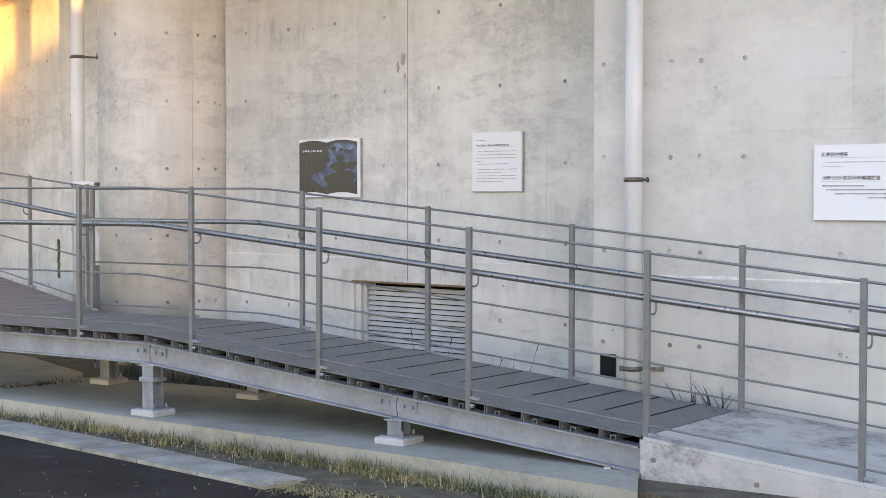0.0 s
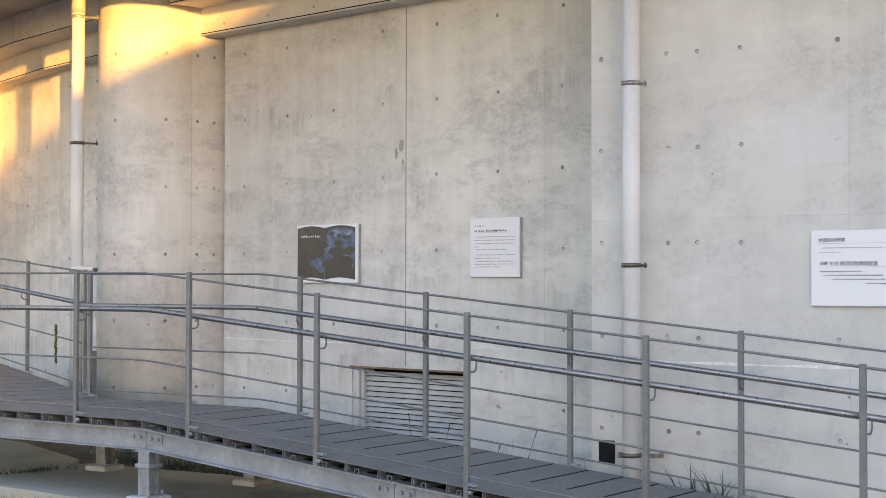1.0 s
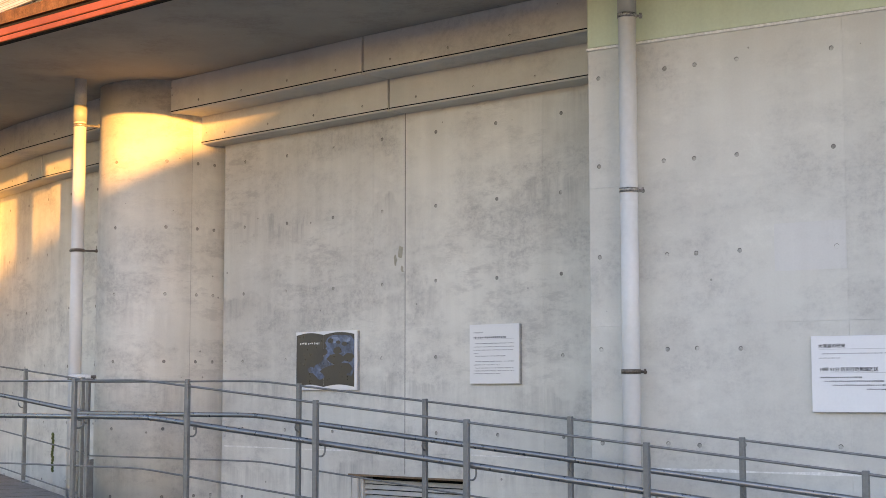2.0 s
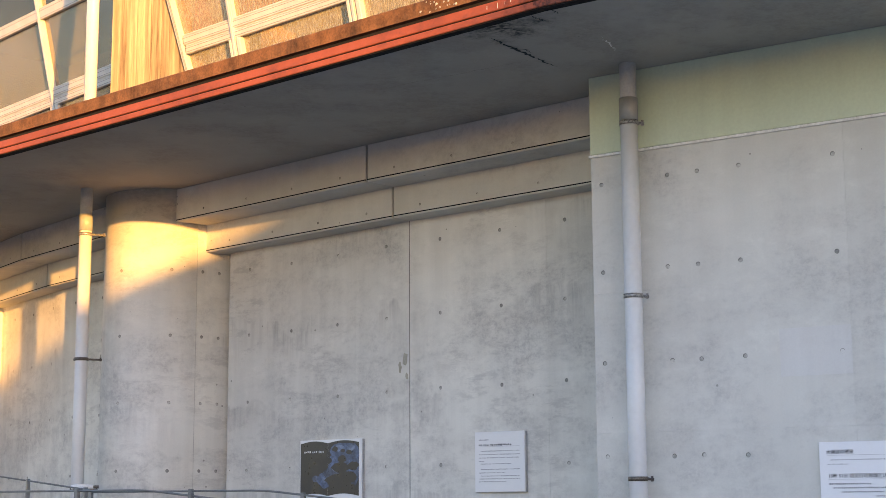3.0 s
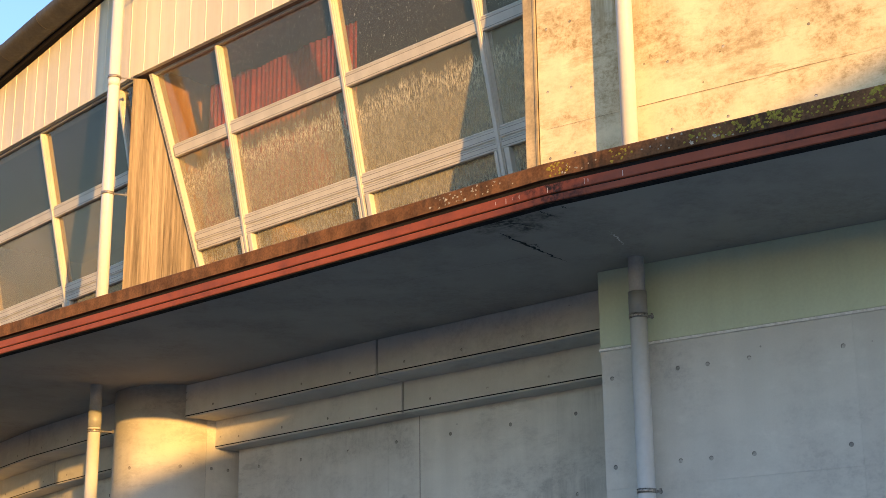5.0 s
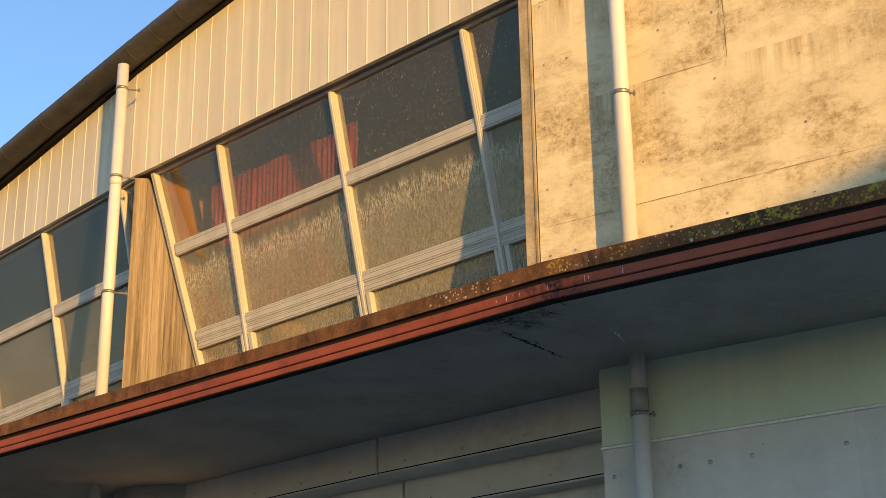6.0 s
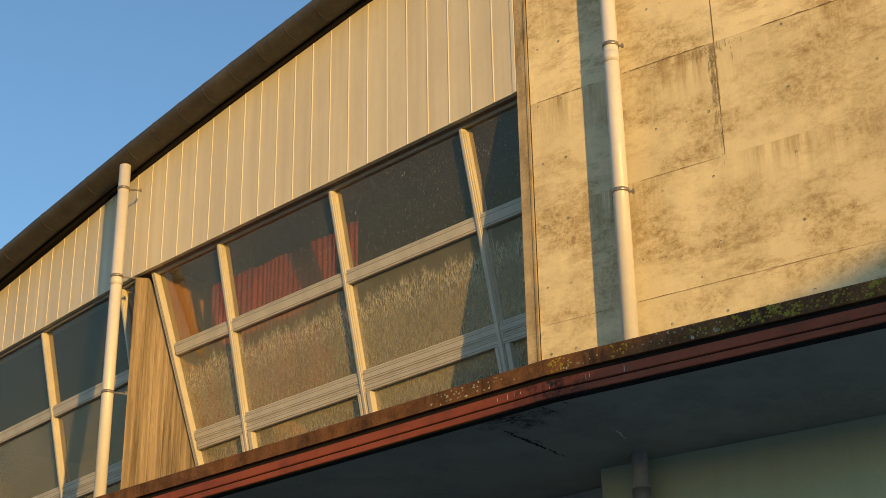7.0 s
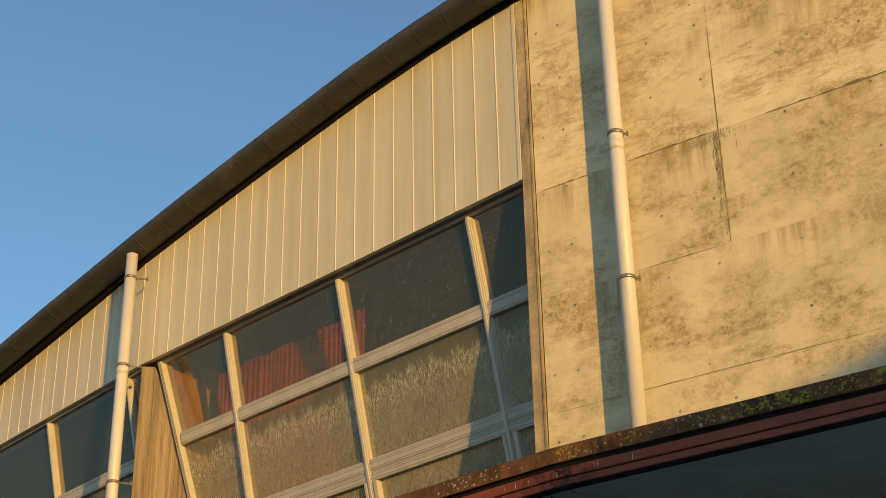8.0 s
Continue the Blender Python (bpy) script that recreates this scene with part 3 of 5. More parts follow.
fascia = thing("fascia", "red painted metal fascia with a rusty lichened coping along the canopy edge", "fascia", kind="structure")
sides = (("west", [far_end[:2], K[:2]]), ("east", [K[:2], right_end[:2]]))
part("coping", sweep(eave, [(-0.35, 4.50), (0.028, 4.505), (0.03, 4.595), (0.018, 4.605), (-0.35, 4.60)]), CAP, fascia, "rusty brown coping with yellow lichen")
# Both grooves are near-black; the shade in them is their colour.
part("groove", sweep(eave, [(-0.05, 4.477), (-0.004, 4.477), (-0.004, 4.506), (-0.05, 4.506)]), DARK, fascia, "groove with its shade put in as black")
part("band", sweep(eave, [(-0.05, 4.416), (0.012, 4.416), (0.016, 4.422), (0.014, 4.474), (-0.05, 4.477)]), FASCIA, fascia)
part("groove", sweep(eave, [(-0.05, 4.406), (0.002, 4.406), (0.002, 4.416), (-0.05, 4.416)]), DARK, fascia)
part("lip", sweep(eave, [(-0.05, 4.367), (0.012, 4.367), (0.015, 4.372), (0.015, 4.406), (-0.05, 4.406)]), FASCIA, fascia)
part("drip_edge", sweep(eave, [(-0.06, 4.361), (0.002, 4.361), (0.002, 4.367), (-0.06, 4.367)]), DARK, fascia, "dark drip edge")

# lichen on the coping, thickest on its eastern stretch
def lichen(count, spots, spread, smallest, largest, mat, label):
    bm = bmesh.new()
    for i in range(count):
        s = rng.choice(spots) + rng.gauss(0, spread)
        d, n = (dR, Vector((dR.y, -dR.x, 0))) if s > 0 else (-dL, Vector((-dL.y, dL.x, 0)))
        r = rng.uniform(smallest, largest) * (1.7 if rng.random() < 0.2 else 1)
        p = K + d * s + n * 0.0302 + Vector((0, 0, rng.uniform(4.515, 4.592)))
        k = 9
        mid = bm.verts.new(p + n * 0.002)
        ring = [bm.verts.new(p + (d * math.cos(6.2832 * j / k) + Vector((0, 0, 0.9 * math.sin(6.2832 * j / k)))) * r * rng.uniform(0.65, 1.25)) for j in range(k)]
        for j in range(k):
            bm.faces.new((ring[j], ring[(j + 1) % k], mid))
    solid("lichen", bm, mat, label, "lichen", None, "stuff")


lichen(230, (0.12, 0.52, 0.95, 1.05, 1.2, 1.3, 1.45, 1.5, 1.6, 1.75, 1.8, 2.0, 2.1, 2.4), 0.06, 0.004, 0.010, LICHEN, "yellow lichen spots on the rusty coping")
lichen(70, (-0.75, -0.65, -0.55, -0.4, 0.2, 0.7, 0.9, 1.1), 0.07, 0.003, 0.008, GREYLICHEN, "pale grey lichen spots on the rusty coping")
# cracks, a pale scar and dark lines in the soffit
def crack(points, w, name, label, mat=CRACK, z=4.4115):
    bm = bmesh.new()
    pts = []
    for (x0, y0), (x1, y1) in zip(points, points[1:]):
        for k in range(10):
            t = k / 10
            pts.append(Vector((x0 + (x1 - x0) * t + rng.uniform(-1, 1) * 0.012, y0 + (y1 - y0) * t + rng.uniform(-1, 1) * 0.012, z)))
    pts.append(Vector((*points[-1], z)))
    a, b = [], []
    for i, p in enumerate(pts):
        d = (pts[min(i + 1, len(pts) - 1)] - pts[max(i - 1, 0)]).normalized()
        n = Vector((-d.y, d.x, 0))
        ww = w * rng.uniform(0.2, 1.0) * math.sin(math.pi * (i + 0.6) / (len(pts) + 0.4))
        a.append(bm.verts.new(p + n * ww))
        b.append(bm.verts.new(p - n * ww))
    for i in range(len(pts) - 1):
        bm.faces.new((a[i], a[i + 1], b[i + 1], b[i]))
    solid(name, bm, mat, label, "crack", None, "stuff")


crack([(0.275, 9.035), (0.36, 9.15), (0.45, 9.281), (0.592, 9.476), (0.758, 9.706)], 0.016, "soffit_crack", "black crack across the canopy soffit")
crack([(0.514, 8.6), (0.57, 8.68), (0.626, 8.724)], 0.01, "soffit_crack", "short black crack by the canopy bend")
crack([(0.63, 8.5), (0.68, 8.58)], 0.006, "soffit_crack", "short black crack by the canopy bend")
crack([(0.972, 9.033), (1.05, 9.2), (1.1, 9.342)], 0.007, "soffit_crack", "pale scar in the canopy soffit", LIME)
crack([(0.45, 9.281), (0.53, 9.30), (0.56, 9.38)], 0.005, "soffit_crack", "short black crack off the long one")
crack([(-0.5, 10.25), (-0.055, 9.952), (0.407, 9.64), (0.6, 9.5)], 0.003, "soffit_joint", "fine formwork joint in the soffit", JOINT)
crack([(1.2, 10.4), (1.9, 9.85), (2.6, 9.3)], 0.006, "soffit_stain", "thin dark line where the soffit meets the green band", HOLE)

# ---- upper storey: concrete wall and jamb ----
UZ = [4.82, 5.32, 5.82, 6.325, 6.83, 7.335, 7.84, 8.335, 8.83]
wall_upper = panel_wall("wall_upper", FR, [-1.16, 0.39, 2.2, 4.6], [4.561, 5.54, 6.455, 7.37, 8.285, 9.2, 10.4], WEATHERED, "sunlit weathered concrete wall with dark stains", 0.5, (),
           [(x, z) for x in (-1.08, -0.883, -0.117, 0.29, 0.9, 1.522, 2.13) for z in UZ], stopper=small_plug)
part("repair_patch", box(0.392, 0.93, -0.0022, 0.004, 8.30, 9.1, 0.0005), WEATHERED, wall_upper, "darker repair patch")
def ribbon(m, x0, z0, x1, z1, w, mat, label, seed):
    """A run of grime along a joint, ragged and of uneven width."""
    bm = bmesh.new()
    n = 40
    along_x = abs(x1 - x0) > abs(z1 - z0)
    a, b = [], []
    for i in range(n + 1):
        t = i / n
        k = max(0.08, noise.noise((t * 9, seed, 0)) + 0.45) * w * (0.3 + math.sin(math.pi * t))
        e = noise.noise((t * 23, seed, 3)) * w * 0.6
        x, z = x0 + (x1 - x0) * t, z0 + (z1 - z0) * t
        a.append(bm.verts.new((x if along_x else x - k, -0.0026, z + k + e if along_x else z)))
        b.append(bm.verts.new((x if along_x else x + k * 0.5, -0.0026, z - k * 0.4 if along_x else z)))
    for i in range(n):
        bm.faces.new((a[i], a[i + 1], b[i + 1], b[i]))
    solid("joint_grime", bm, mat, label, "stain", m, "stuff")


ribbon(FR, 0.385, 6.46, 0.39, 8.25, 0.009, GRIME, "dark grime down an upright concrete joint", 1.0)
ribbon(FR, -0.36, 7.372, 0.39, 7.372, 0.010, GRIME, "dark grime along a level concrete joint", 2.0)
ribbon(FR, 0.75, 7.372, 2.1, 7.372, 0.016, GRIME, "dark grime along a level concrete joint", 5.0)
ribbon(FR, -1.1, 7.372, -0.6, 7.372, 0.007, GRIME, "dark grime along a level concrete joint", 7.0)
ribbon(FR, -0.3, 6.456, 0.3, 6.456, 0.004, GRIME, "dark grime along a level concrete joint", 9.0)
ribbon(FR, -1.1, 5.541, 1.2, 5.541, 0.004, GRIME, "dark grime along a level concrete joint", 11.0)


def drips(cx, cz, wx, wz, n, label, seed):
    """Many short ragged runs of grime on the upper wall, hanging from a joint."""
    pick = random.Random(seed)
    bm = bmesh.new()
    for i in range(n):
        x, z = cx + pick.gauss(0, wx), cz - abs(pick.gauss(0, wz))
        w, h = pick.uniform(0.0007, 0.0026), pick.uniform(0.008, 0.10) * pick.random()
        y = -0.0027 - 0.000003 * i
        ring = []
        for k in range(8):
            a = 6.2832 * k / 8
            ring.append(bm.verts.new((x + w * math.cos(a) * pick.uniform(0.4, 1.3), y, z + h * 0.5 * math.sin(a) * pick.uniform(0.6, 1.2))))
        bm.faces.new(ring[::-1])
    solid("drip_stain", bm, DRIP, label, "stain", FR, "stuff")


drips(0.36, 7.36, 0.016, 0.32, 420, "dark runs of grime below a joint crossing", 3)
drips(0.33, 7.36, 0.12, 0.05, 110, "dark runs of grime below a level joint", 4)
jamb = thing("jamb", "yellowed upright post at the end of the concrete wall", "post", FR, kind="structure")
part("post", box(-1.275, -1.172, -0.008, 0.5, 4.561, 10.4, 0.004), JAMB, jamb)
part("cover_strip", box(-1.187, -1.165, -0.015, 0.0, 4.561, 10.4, 0.003), JAMB, jamb)

# ---- upper storey: cladding ----
FC, FD = wall_frame(0.55, 10.3, 46.5), wall_frame(-3.2, 13.8, 42.7)
TOPX = [-9.0, -5.2, -4.3, -3.6, -3.08, -2.235, -1.49, -0.5, 0.26, 0.6]
TOPZ = [7.75, 8.37, 8.52, 8.65, 8.745, 8.925, 9.06, 9.235, 9.285, 9.29]


def clad_top(x):
    return float(np.interp(x, TOPX, TOPZ))


def cladding(name, m, x_from, x_to, label):
    ob = thing(name, label, "cladding", m, kind="structure")
    n = round((x_to - x_from) / 0.245)
    step = (x_to - x_from) / n
    for i in range(n):
        a, b = x_from + i * step, x_from + (i + 1) * step
        za, zb = clad_top((m @ Vector((a, 0, 0))).x), clad_top((m @ Vector((b, 0, 0))).x)
        bm = bmesh.new()
        lo, hi = a + 0.005, b - 0.005
        vs = [bm.verts.new(v) for v in ((lo, -0.012, 7.533), (hi, -0.012, 7.533), (hi, -0.012, zb), (lo, -0.012, za),
                                        (lo, 0.03, 7.533), (hi, 0.03, 7.533), (hi, 0.03, zb), (lo, 0.03, za))]
        for f in ((0, 1, 2, 3), (5, 4, 7, 6), (4, 0, 3, 7), (1, 5, 6, 2), (4, 5, 1, 0), (3, 2, 6, 7)):
            bm.faces.new([vs[k] for k in f])
        part("panel", bm, CLAD, ob)
        part("batten", box(a - 0.006, a + 0.006, -0.0165, 0.0, 7.534, za - 0.01, 0.0025), SEAM, ob)
    bm = bmesh.new()
    for a, b in zip([x_from + k * step for k in range(n)], [x_from + (k + 1) * step for k in range(n)]):
        za, zb = clad_top((m @ Vector((a, 0, 0))).x), clad_top((m @ Vector((b, 0, 0))).x)
        vs = [bm.verts.new(v) for v in ((a, 0.031, 7.54), (b, 0.031, 7.54), (b, 0.031, zb), (a, 0.031, za), (a, 0.2, 7.54), (b, 0.2, 7.54), (b, 0.2, zb), (a, 0.2, za))]
        for f in ((0, 1, 2, 3), (5, 4, 7, 6), (4, 5, 1, 0), (3, 2, 6, 7)):
            bm.faces.new([vs[k] for k in f])
    # Dark brown here paints the shade under the cladding.
    part("backing", bm, RUST_AND_SHADE, ob, "underside of the cladding, its shade put in as brown")
    return ob


clad_east = cladding("cladding_east", FC, -5.12, 0.0, "cream metal cladding with upright battens")
part("edge_trim", box(-0.045, -0.006, -0.0175, 0.0, 7.534, 9.27, 0.003), SEAM, clad_east)
cladding("cladding_west", FD @ pose(0, 0.045, 0), -6.4, 0.0, "cream metal cladding with upright battens")

# roof edge: a rounded gutter over a gap whose shade is a black solid
roof_line = [(FD @ Vector((x, 0, 0))) for x in (-6.4, -4.8, -3.2, -1.6)] + [(FC @ Vector((x, 0, 0))) for x in (-5.0, -4.2, -3.4, -2.6, -1.8, -1.0, -0.3, 0.4)]
line = [(p.x, p.y, clad_top(p.x)) for p in roof_line]
roof = thing("roof_edge", "dull brown rounded roof gutter curving over the cladding", "roof", kind="structure")
prof = [(0.16 + 0.15 * math.cos(radians(t)), 0.06 + 0.105 * math.sin(radians(t))) for t in range(0, 360, 20)]
part("gutter", sweep(line, prof), ROOF, roof, smooth=True)
part("gap", sweep(line, [(-0.2, -0.06), (0.03, -0.06), (0.05, -0.01), (0.1, 0.06), (-0.2, 0.06)]), DARK, roof, "black solid for the shaded gap under the gutter")
for i in range(len(line) - 1):
    for f in (0.1, 0.6):
        a, b = Vector(line[i]), Vector(line[i + 1])
        p, d = a + (b - a) * f, (b - a).normalized()
        part("gutter_joint", sweep([tuple(p), tuple(p + d * 0.012)], [(0.16 + 0.153 * math.cos(radians(t)), 0.06 + 0.108 * math.sin(radians(t))) for t in range(0, 360, 20)]), ROOF, roof)
back = [(FD @ Vector((-6.4, 0.22, 0)))[:2], (FC @ Vector((-5.0, 0.3, 0)))[:2], (FC @ Vector((0.0, 0.22, 0)))[:2], (FC @ Vector((0.1, 0.9, 0)))[:2]]
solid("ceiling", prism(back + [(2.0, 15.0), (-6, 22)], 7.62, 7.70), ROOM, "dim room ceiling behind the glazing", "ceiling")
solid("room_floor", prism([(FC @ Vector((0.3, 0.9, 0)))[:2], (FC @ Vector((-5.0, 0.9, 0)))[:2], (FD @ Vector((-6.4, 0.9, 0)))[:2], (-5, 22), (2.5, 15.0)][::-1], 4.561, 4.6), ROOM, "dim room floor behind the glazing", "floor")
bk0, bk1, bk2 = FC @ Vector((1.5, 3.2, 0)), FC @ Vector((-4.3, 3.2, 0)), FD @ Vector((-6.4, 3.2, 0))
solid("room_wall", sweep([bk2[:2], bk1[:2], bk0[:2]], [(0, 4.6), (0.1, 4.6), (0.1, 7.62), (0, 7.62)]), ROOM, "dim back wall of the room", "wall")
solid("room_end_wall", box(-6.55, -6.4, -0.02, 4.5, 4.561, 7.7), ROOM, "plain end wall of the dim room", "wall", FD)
solid("room_partition", box(-4.97, -4.9, 0.32, 3.3, 5.6, 7.62), WARMROOM, "timber lined partition inside the room", "wall", FC)

# ---- glazing that leans out towards its top ----
LEAN_IN = math.degrees(math.atan(0.23))
def glazing(name, m, x_left_top, x_left_low, x_right, mullions, mid, low, glass, label):
    """Leaning window band: local z runs up the glass from its foot at -3.0 to its head at 0."""
    g = thing(name, label, "window", m @ pose(0, 0.08, 7.53, LEAN_IN, 0, 0), kind="structure")
    def left(z):
        return x_left_top + (x_left_low - x_left_top) * z / -3.0
    part("head", box(x_left_top, x_right, 0.01, 0.08, -0.016, 0.03, 0.004), FRAME, g)
    for z0, z1, nm in ((mid - 0.105, mid, "mid_rail"), (low - 0.078, low, "low_rail"), (low - 0.166, low - 0.098, "sash_rail")):
        part(nm, box(left(z0) + 0.03, x_right, 0.0, 0.1, z0, z1, 0.005), FRAME, g)
        part("rail_groove", box(left(z0) + 0.03, x_right, -0.0012, 0.01, z0 + 0.016, z0 + 0.021), JOINT, g, "dark groove")
        part("rail_groove", box(left(z0) + 0.03, x_right, -0.0012, 0.01, z1 - 0.018, z1 - 0.014), JOINT, g, "dark groove")
        part("glazing_bead", box(left(z0) + 0.03, x_right, 0.008, 0.1, z1 + 0.003, z1 + 0.02, 0.003), FRAME, g)
    for x in mullions:
        part("mullion", box(x - 0.016, x + 0.016, -0.012, 0.11, -3.0, -0.02, 0.004), FRAME, g)
        part("glazing_bead", box(x + 0.019, x + 0.027, -0.004, 0.1, -3.0, -0.05, 0.003), FRAME, g)
        part("glazing_bead", box(x + 0.030, x + 0.037, 0.012, 0.1, -3.0, -0.05, 0.003), FRAME, g)
        part("glazing_bead", box(x - 0.028, x - 0.019, -0.006, 0.1, -3.0, -0.05, 0.003), FRAME, g)
        part("sash_stile", box(x - 0.066, x - 0.032, -0.008, 0.1, -3.0, low - 0.168, 0.004), FRAME, g)
        part("sash_stile", box(x + 0.041, x + 0.092, -0.008, 0.1, -3.0, low - 0.168, 0.004), FRAME, g)
    bm = bmesh.new()
    vs = [bm.verts.new(v) for y in (-0.02, 0.11) for v in ((left(0) - 0.025, y, 0.0), (left(0) + 0.02, y, 0.0), (left(-3) + 0.02, y, -3.0), (left(-3) - 0.025, y, -3.0))]
    for f in ((0, 1, 2, 3), (7, 6, 5, 4), (0, 4, 5, 1), (1, 5, 6, 2), (2, 6, 7, 3), (3, 7, 4, 0)):
        bm.faces.new([vs[k] for k in f])
    part("end_frame", bm, FRAME, g)
    for off in (-0.008, 0.006):
        bm = bmesh.new()
        vs = [bm.verts.new(v) for y in (-0.0212, -0.015) for v in ((left(0) + off, y, 0.0), (left(0) + off + 0.004, y, 0.0), (left(-3) + off + 0.004, y, -3.0), (left(-3) + off, y, -3.0))]
        for f in ((0, 1, 2, 3), (7, 6, 5, 4), (0, 4, 5, 1), (1, 5, 6, 2), (2, 6, 7, 3), (3, 7, 4, 0)):
            bm.faces.new([vs[k] for k in f])
        part("frame_groove", bm, JOINT, g, "dark groove")
    if x_left_top != x_left_low:
        bm = bmesh.new()
        vs = [bm.verts.new(v) for y in (0.115, 0.47) for v in ((left(0) - 0.03, y, 0.0), (left(0), y, 0.0), (left(-3), y, -3.0), (left(-3) - 0.03, y, -3.0))]
        for f in ((0, 1, 2, 3), (7, 6, 5, 4), (0, 4, 5, 1), (1, 5, 6, 2), (2, 6, 7, 3), (3, 7, 4, 0)):
            bm.faces.new([vs[k] for k in f])
        part("inner_reveal", bm, WARMROOM, g, "warm timber lining beside the glass")
    edges = [None] + list(mullions) + [x_right]
    for a, b in zip(edges, edges[1:]):
        for z0, z1, mat in ((mid - 0.02, 0.0, glass[0]), (low - 0.02, mid - 0.1, glass[1]), (-3.0, low - 0.15, glass[1])):
            bm = bmesh.new()
            a0, a1 = (left(z0), left(z1)) if a is None else (a, a)
            vs = [bm.verts.new(v) for y in (0.045, 0.051) for v in ((a0, y, z0), (b, y, z0), (b, y, z1), (a1, y, z1))]
            for f in ((0, 1, 2, 3), (7, 6, 5, 4), (0, 4, 5, 1), (1, 5, 6, 2), (2, 6, 7, 3), (3, 7, 4, 0)):
                bm.faces.new([vs[k] for k in f])
            p = part("pane", bm, mat, g, "dusty dark glass pane" if mat is glass[0] else "glass pane clouded by dried drips")
    return g


glazing("window_1", FC, -4.86, -4.42, 0.2, [-3.855, -2.28, -0.70], -0.775, -1.665, (GLASS_UP, GLASS_LOW), "leaning glazing in cream frames, dusty panes")
glazing("window_2", FD, -6.3, -6.3, 0.02, [-5.0, -3.45, -1.88, -0.28], -0.85, -1.70, (GLASS_WEST, GLASS_HAZE), "leaning glazing in cream frames past the timber cheek")

# timber cheek between the two window bands
cheek = thing("timber_cheek", "weathered upright timber boards between the window bands", "timber wall", FC, kind="structure")
d = Vector((0.57, 0.75, 0)).normalized()
nn = Vector((-d.y, d.x, 0))
ht, hb, A = 0.19, 0.95, Vector((-5.03, -0.02, 0))
hs = [0.0]
while hs[-1] < hb:
    hs.append(hs[-1] + rng.uniform(0.06, 0.13))
for h0, h1 in zip(hs, hs[1:]):
    h1 = min(h1 - 0.002, hb)
    zt = [min(7.505, 7.505 - (h - ht) / (hb - ht) * 2.9) for h in (h0, h1)]
    if zt[1] <= 4.62:
        continue
    o = rng.uniform(0, 0.008)
    pts = [A + d * h0 - nn * o * -1, A + d * h1 - nn * o * -1, A + d * h1 + nn * 0.06, A + d * h0 + nn * 0.06]
    part("plank", prism([p[:2] for p in pts], 4.57, [zt[0], zt[1], zt[1], zt[0]]), TIMBER, cheek)

# curtains inside
def curtain(x0, x1, y, z0, z1, label):
    bm = bmesh.new()
    n = int((x1 - x0) / 0.008)
    cols = []
    for i in range(n + 1):
        x = x0 + (x1 - x0) * i / n
        yy = y + 0.011 * math.sin(x * 88 + 2.5 * math.sin(x * 7)) + 0.01 * math.sin(x * 13 + 1)
        cols.append([bm.verts.new((x, yy + q, z)) for q in (0, 0.006) for z in (z0, z1)])
    for a, b in zip(cols, cols[1:]):
        bm.faces.new((a[0], b[0], b[1], a[1]))
        bm.faces.new((a[2], a[3], b[3], b[2]))
        bm.faces.new((a[1], b[1], b[3], a[3]))
        bm.faces.new((a[0], a[2], b[2], b[0]))
    c = solid("curtain", bm, CURTAIN, label, "curtain", FC, "", True, "red curtains")
    return c


curtain(-4.6, -3.93, 0.60, 5.95, 7.47, "red pleated curtain hanging behind the glazing")
curtain(-3.95, -2.72, 0.58, 5.95, 7.44, "red pleated curtain hanging behind the glazing")
curtain(-2.62, -2.46, 0.58, 5.95, 7.46, "narrow gathered red curtain behind the glazing")

